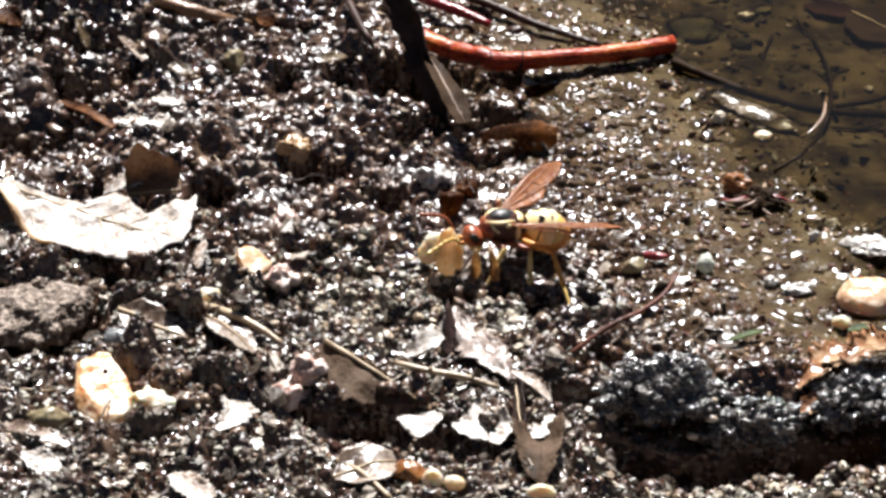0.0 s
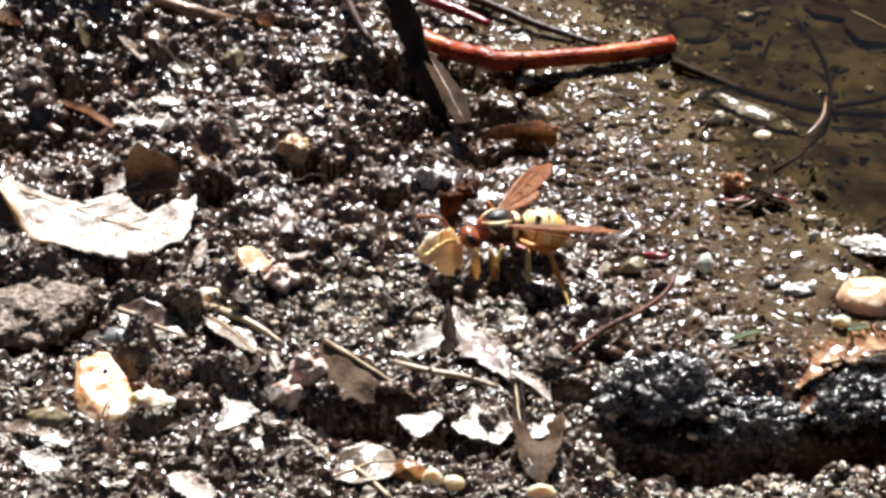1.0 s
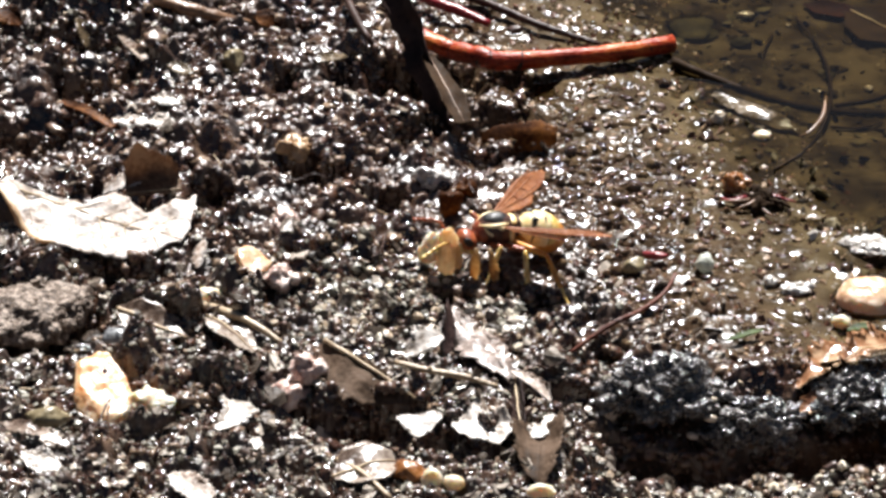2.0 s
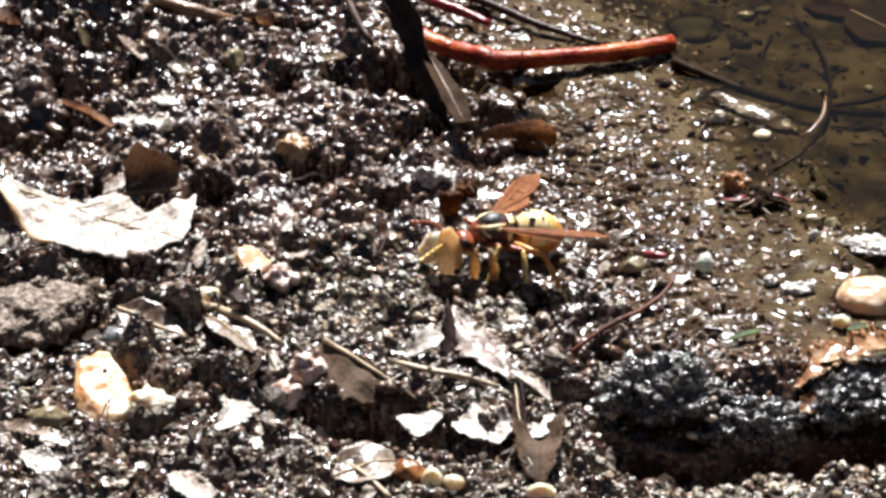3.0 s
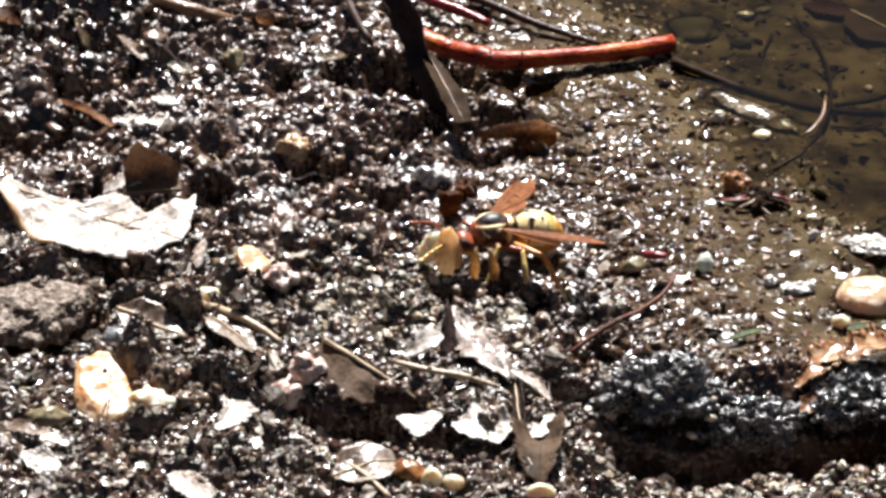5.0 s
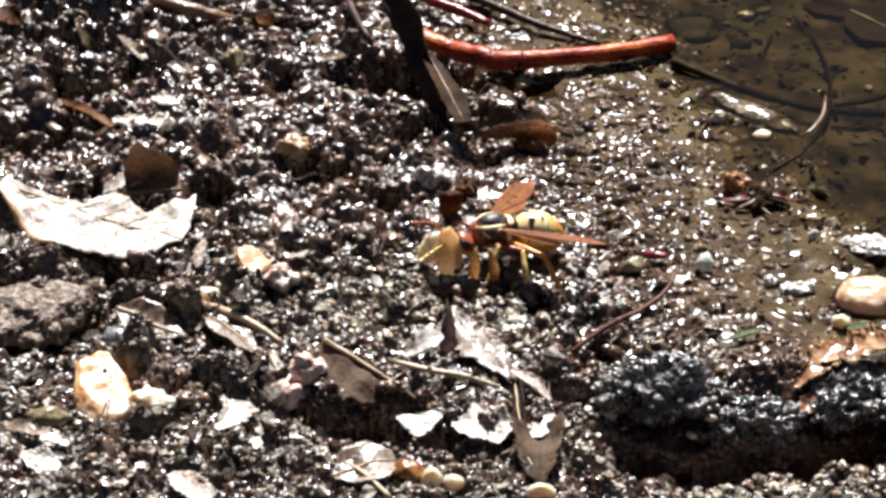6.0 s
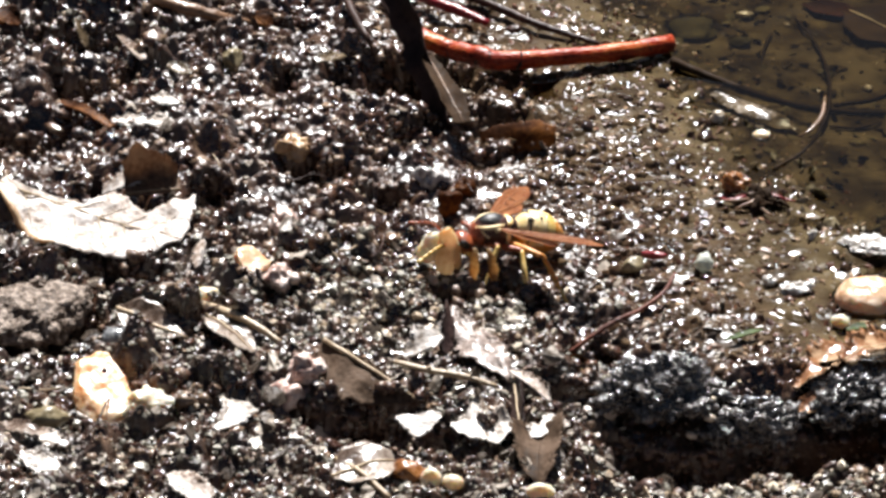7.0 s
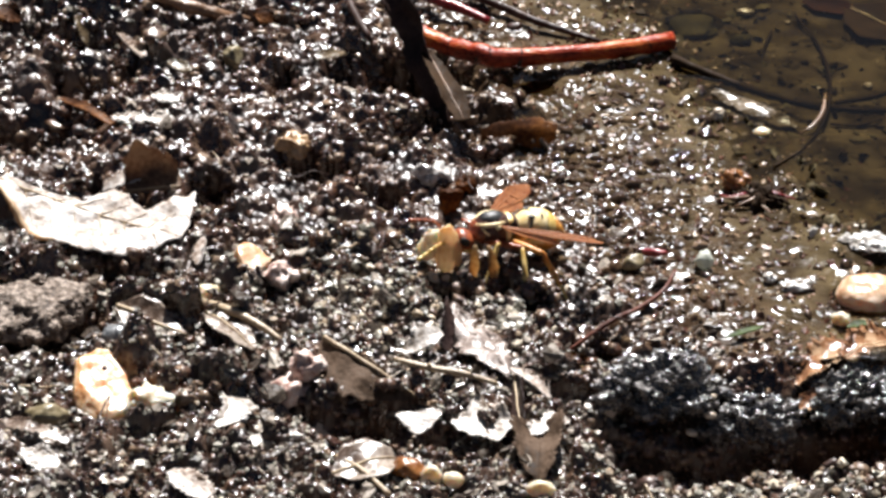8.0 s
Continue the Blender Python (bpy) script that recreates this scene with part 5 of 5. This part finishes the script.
def wing(side):
    """A forewing folded lengthwise, with its veins; it points backwards from its joint."""
    root = part("forewing", leaf_blade(11.5, ([0.25, 0.6, 0.9, 1.15, 1.2, 0.9, 0.25], [0.2, 0.45, 0.7, 0.95, 1.1, 1.0, 0.3]), -0.02, 0.12, 0.06, 0.0, 71, 40, 10, 0.05), WING, wasp, "folded amber wing")
    for ends in ([(0, 0.2), (3, 0.5), (7, 1.0), (10, 1.05)], [(0, 0), (3, 0.1), (6.5, 0.3), (9.8, 0.5)], [(0, -0.1), (3, -0.35), (6, -0.55), (9, -0.7)], [(6.5, 0.3), (6.8, -0.5)], [(4.5, 0.2), (4.7, -0.45)]):
        part("vein", tube([(x, y, leaf_height(x / 11.5, y / 1.2, 11.5, 1.2, -0.02, 0.12, 0.06, 71) + 0.02) for x, y in ends], [0.09, 0.05], 6, 4), WING_VEIN, root)
    hind = part("hindwing", leaf_blade(6.5, [0.15, 0.8, 1.2, 1.3, 0.6], 0.0, 0.1, 0.05, 0.0, 72, 24, 8, 0.05), WING, wasp)
    return root, hind


HIPS = {"front": (1.2, 0.7, 3.0), "middle": (0.1, 0.85, 2.9), "hind": (-1.2, 0.8, 3.1)}
KNEES = {"front": (-0.8, 0.6, 1.0), "middle": (-1.0, 0.4, 0.6), "hind": (-1.0, 0.1, 0.9)}
LEGS = {"front": (2.5, 4.2), "middle": (3.3, 5.8), "hind": (5.0, 6.6)}


def leg(kind):
    """Thigh, shin and foot, each along x from its joint."""
    thigh, shin = LEGS[kind]
    f = part("femur", tube([(0, 0, 0), (thigh * 0.5, 0, 0.05), (thigh, 0, 0)], [0.22, 0.36, 0.24], 9, 5), CHITIN_RUST if kind != "hind" else CHITIN_ORANGE, wasp, "rust thigh")
    t = part("tibia", tube([(0, 0, 0), (shin * 0.3, 0, 0), (shin * 0.62, 0, 0)], [0.22, 0.3, 0.26], 9, 4), CHITIN_YELLOW if kind != "hind" else CHITIN_ORANGE, wasp, "yellow shin")
    part("tarsus", tube([(shin * 0.6, 0, 0), (shin * 0.8, 0, 0.03), (shin, 0, 0)], [0.17, 0.15, 0.13], 7, 4), CHITIN_YELLOW, t)
    return f, t


wasp_body()
wasp_head()
belly = abdomen()
near_wing, near_hindwing = wing(1)
far_wing, far_hindwing = wing(-1)
legs = {(k, s): leg(k) for k in HIPS for s in (1, -1)}
FEET = {("front", 1): on_ground(*(5.0, -10.9, 0.1)), ("middle", 1): on_ground(*(10.0, -12.6, 0.1)), ("hind", 1): on_ground(*(14.7, -15.3, 0.1)),
        ("front", -1): on_ground(*(-0.1, -5.2, 1.5)), ("middle", -1): on_ground(*(8.1, -1.5, 0.1)), ("hind", -1): on_ground(*(12.7, -1.4, 0.1))}


def bend_leg(body, hip, foot, a, b, out, knee_way):
    """Poses of thigh and shin in the wasp's space, so that the foot stays on its spot."""
    h = Vector(hip) * MM
    f = (body @ Matrix.Scale(WASP_SIZE, 4)).inverted() @ (Vector(foot) * MM)
    d = f - h
    reach = min(d.length, (a + b) * MM * 0.995)
    d.normalize()
    a, b = a * MM, b * MM
    along = (a * a - b * b + reach * reach) / (2 * reach)
    up = Vector((knee_way[0], knee_way[1] * out, knee_way[2]))
    up = (up - d * up.dot(d)).normalized()
    knee = h + d * along + up * math.sqrt(max(1e-12, a * a - along * along))
    return basis(h / MM, knee / MM, (0, out, 0.3)), basis(knee / MM, f / MM, (0, out, 0.3))


def wing_pose(side, back, spread, lift, roll):
    """A wing's pose at its joint: degrees outwards from straight back, degrees raised, and turned about its own length."""
    joint = Vector((-0.35, side * 1.45, 5.0)) * MM
    return Matrix.Translation(joint) @ pose(0, 0, 0, 0, 0, 180 - side * spread) @ pose(0, 0, 0, 0, -lift, 0) @ pose(back * MM, 0, 0, roll * side, 0, 0)


# ---- the mud, laid last so that it fits round the beds of the things ----
ground()
grains("soil_crumbs", 3600, 0.18, 0.8, GRAIN, "dark wet soil crumbs strewn over the mud", inland, 11, 0.8, 2, 0.5, 0.0)
grains("fine_crumbs", 11000, 0.1, 0.34, GRAIN, "fine dark wet soil crumbs over the mud", lambda x, y: inland(x, y) * (0.25 + 0.75 * step(-8, -24, y)), 15, 0.85, 1, 0.5, 0.1)
grains("soil_clods", 120, 0.5, 1.4, GRAIN, "lumpy dark wet soil clods on the bank", lambda x, y: step(20, 50, shore(x, y)) * step(30, -10, x), 12, 0.75, 2, 0.42, -0.1)
grains("leaf_crumbs", 1500, 0.25, 1.2, FLAKE, "small pale and brown leaf crumbs on the soil", lambda x, y: step(10, 40, shore(x, y)) * (0.25 + 0.75 * step(10, -30, y)), 14, 1.0, 1, 0.5, 0.35, True)
grains("damp_crumbs", 7000, 0.12, 0.5, DRY_GRAIN, "greyish half-dry soil crumbs on the bank", lambda x, y: step(20, 50, shore(x, y)) * np.maximum(step(4, -18, y), mound(x, y, -50, 48, 14, 10, 0.7)), 17, 0.8, 1, 0.5, 0.25, facets=True)
grains("pool_debris", 800, 0.15, 0.9, SUNKEN_BITS, "small leaf bits and grit on the puddle bed", lambda x, y: step(3, -3, shore(x, y)), 16, 1.0, 1, 0.5, 0.3, True)
grains("sand_grains", 1500, 0.12, 0.42, SAND, "pale sand grains scattered on the mud", lambda x, y: 0.06 + 0.9 * step(14, 50, shore(x, y)) * step(10, -40, y), 13, 0.8, 1, 0.4, 0.1, facets=True)

grains("silt_lumps", 2900, 0.15, 1.1, WET_SILT, "small rounded wet lumps of brown silt", glistening, 18, 0.7, 2, 0.28, -0.15)
grains("ledge_crumbs", 4000, 0.15, 0.7, DRY_GRAIN, "greyish glistening crumbs on the near rim of the hollow", lambda x, y: step(-42, -47, y - 0.3 * (x - 36)) * step(14, 22, x), 19, 0.85, 1, 0.5, 0.1, facets=True)
# Second patch, in front of the wasp, paints bright glints as pale crumbs.
grains("pale_grit", 3600, 0.15, 0.75, DRY_GRAIN, "pale tan grit and leaf crumbs, painting glints in front of the wasp", lambda x, y: np.maximum(mound(x, y, -8.1, -14.4, 8, 9, 0.9), mound(x, y, 6.3, -17.6, 5, 4, 0.8)), 20, 0.85, 1, 0.5, 0.2, facets=True)
grains("quartz_grit", 2600, 0.2, 0.7, SAND, "scattered pale quartz crumbs, painting glints in front of the wasp", lambda x, y: np.maximum(mound(x, y, -8.1, -14.4, 8, 9, 0.9), mound(x, y, 6.3, -17.6, 5, 4, 0.8)), 22, 0.85, 1, 0.5, 0.2, facets=True)
# Pale grains put the glints of the wet rim crumbs into colour.
grains("rim_grit", 3200, 0.15, 0.65, SAND, "pale crumbs painting glints on the near rim of the hollow", lambda x, y: step(-42, -47, y - 0.3 * (x - 36)) * step(14, 22, x), 23, 0.85, 1, 0.5, 0.15, facets=True)
grains("slump_crumbs", 13000, 0.25, 0.9, GRAIN, "dark crumbs clinging to the faces of small slumps", steep, 24, 0.9, 1, 0.5, 0.0)
grains("rim_crumbs", 1500, 0.2, 0.7, GRAIN, "wet dark crumbs on the near rim of the hollow", lambda x, y: step(-42, -47, y - 0.3 * (x - 36)) * step(14, 22, x), 25, 0.85, 2, 0.4, 0.15)
grains("silt_specks", 4500, 0.1, 0.55, SPECK, "rusty brown and tan leaf specks on the silt", lambda x, y: step(-14, -4, shore(x, y)) * step(34, 24, shore(x, y)) * step(-34, -28, y), 26, 1.0, 1, 0.5, 0.1, True)


def motions():
    """The wasp leans forward and settles, its wings spread and sink; the water drifts."""
    # seconds, shift in millimetres, pitch, turn, near wing (spread, lift), far wing (spread, lift), abdomen tilt
    rows = [(0.0, 0.75, 0.0, 0.68, -3, 0, 33, 5, 36, 0, 3), (0.5, 0.62, 0.0, 0.60, -3, 0, 35, 4, 38, -1, 3), (1.0, 0.52, 0.0, 0.60, -2, 0, 37, 4, 40, -2, 2),
            (1.5, 0.35, 0.0, 0.42, -2, 0, 39, 4, 41, -3, 2), (3.0, 0.05, 0.0, 0.10, 0, 0, 42, 4, 43, -6, 1), (4.0, 0.02, 0.0, 0.05, 0, 0, 44, 3, 44, -7, 0),
            (4.5, 0.0, 0.0, 0.05, 0, 0, 46, 3, 45, -8, 0), (6.0, 0.0, 0.0, 0.0, 0, 0, 47, 3, 46, -9, 0), (6.5, 0.0, 0.0, 0.0, 0, 0, 48, 3, 47, -9, 0.5),
            (7.0, 0.0, 0.0, 0.0, 0, 0, 49, 3, 48, -11, 0), (7.5, 0.0, 0.0, 0.0, 0, 0, 49, 3, 48, -11, 0.5), (8.0, 0.0, 0.0, 0.0, 0, 0, 49, 3, 48, -11, 0)]
    rows = [(*r[:6], r[6] - 7, r[7] + 2, r[8] + 3, r[9] * 1.6 + 3, *r[10:]) for r in rows]
    bodies = [(r[0], wasp_pose(r[1], r[2], r[3], r[4], r[5])) for r in rows]
    walk(wasp, bodies)
    walk(near_wing, [(r[0], wing_pose(1, 0, r[6], r[7], -16)) for r in rows])
    walk(near_hindwing, [(r[0], wing_pose(1, 0.3, r[6] + 8, r[7] - 3, -22)) for r in rows])
    walk(far_wing, [(r[0], wing_pose(-1, 0, r[8], r[9], -20)) for r in rows])
    walk(far_hindwing, [(r[0], wing_pose(-1, 0.3, r[8] - 6, r[9] - 3, -15)) for r in rows])
    walk(belly, [(r[0], pose(-0.0021, 0, 0.0039, 0, -r[10] - 15, 0)) for r in rows])
    for (kind, side), (femur, tibia) in legs.items():
        hip = Vector(HIPS[kind])
        hip.y *= side
        poses = [(t, *bend_leg(m, hip, FEET[kind, side], *LEGS[kind], side, KNEES[kind] if side > 0 else (-0.6, 0.5, -0.5))) for t, m in bodies]
        walk(femur, [(t, f) for t, f, _ in poses])
        walk(tibia, [(t, s) for t, _, s in poses])
    walk(water, [(k * 0.5, pose(0.0014 * math.sin(k * 1.9), 0.0011 * math.sin(k * 1.3 + 1) - 0.0003 * k, 0)) for k in range(17)])


motions()
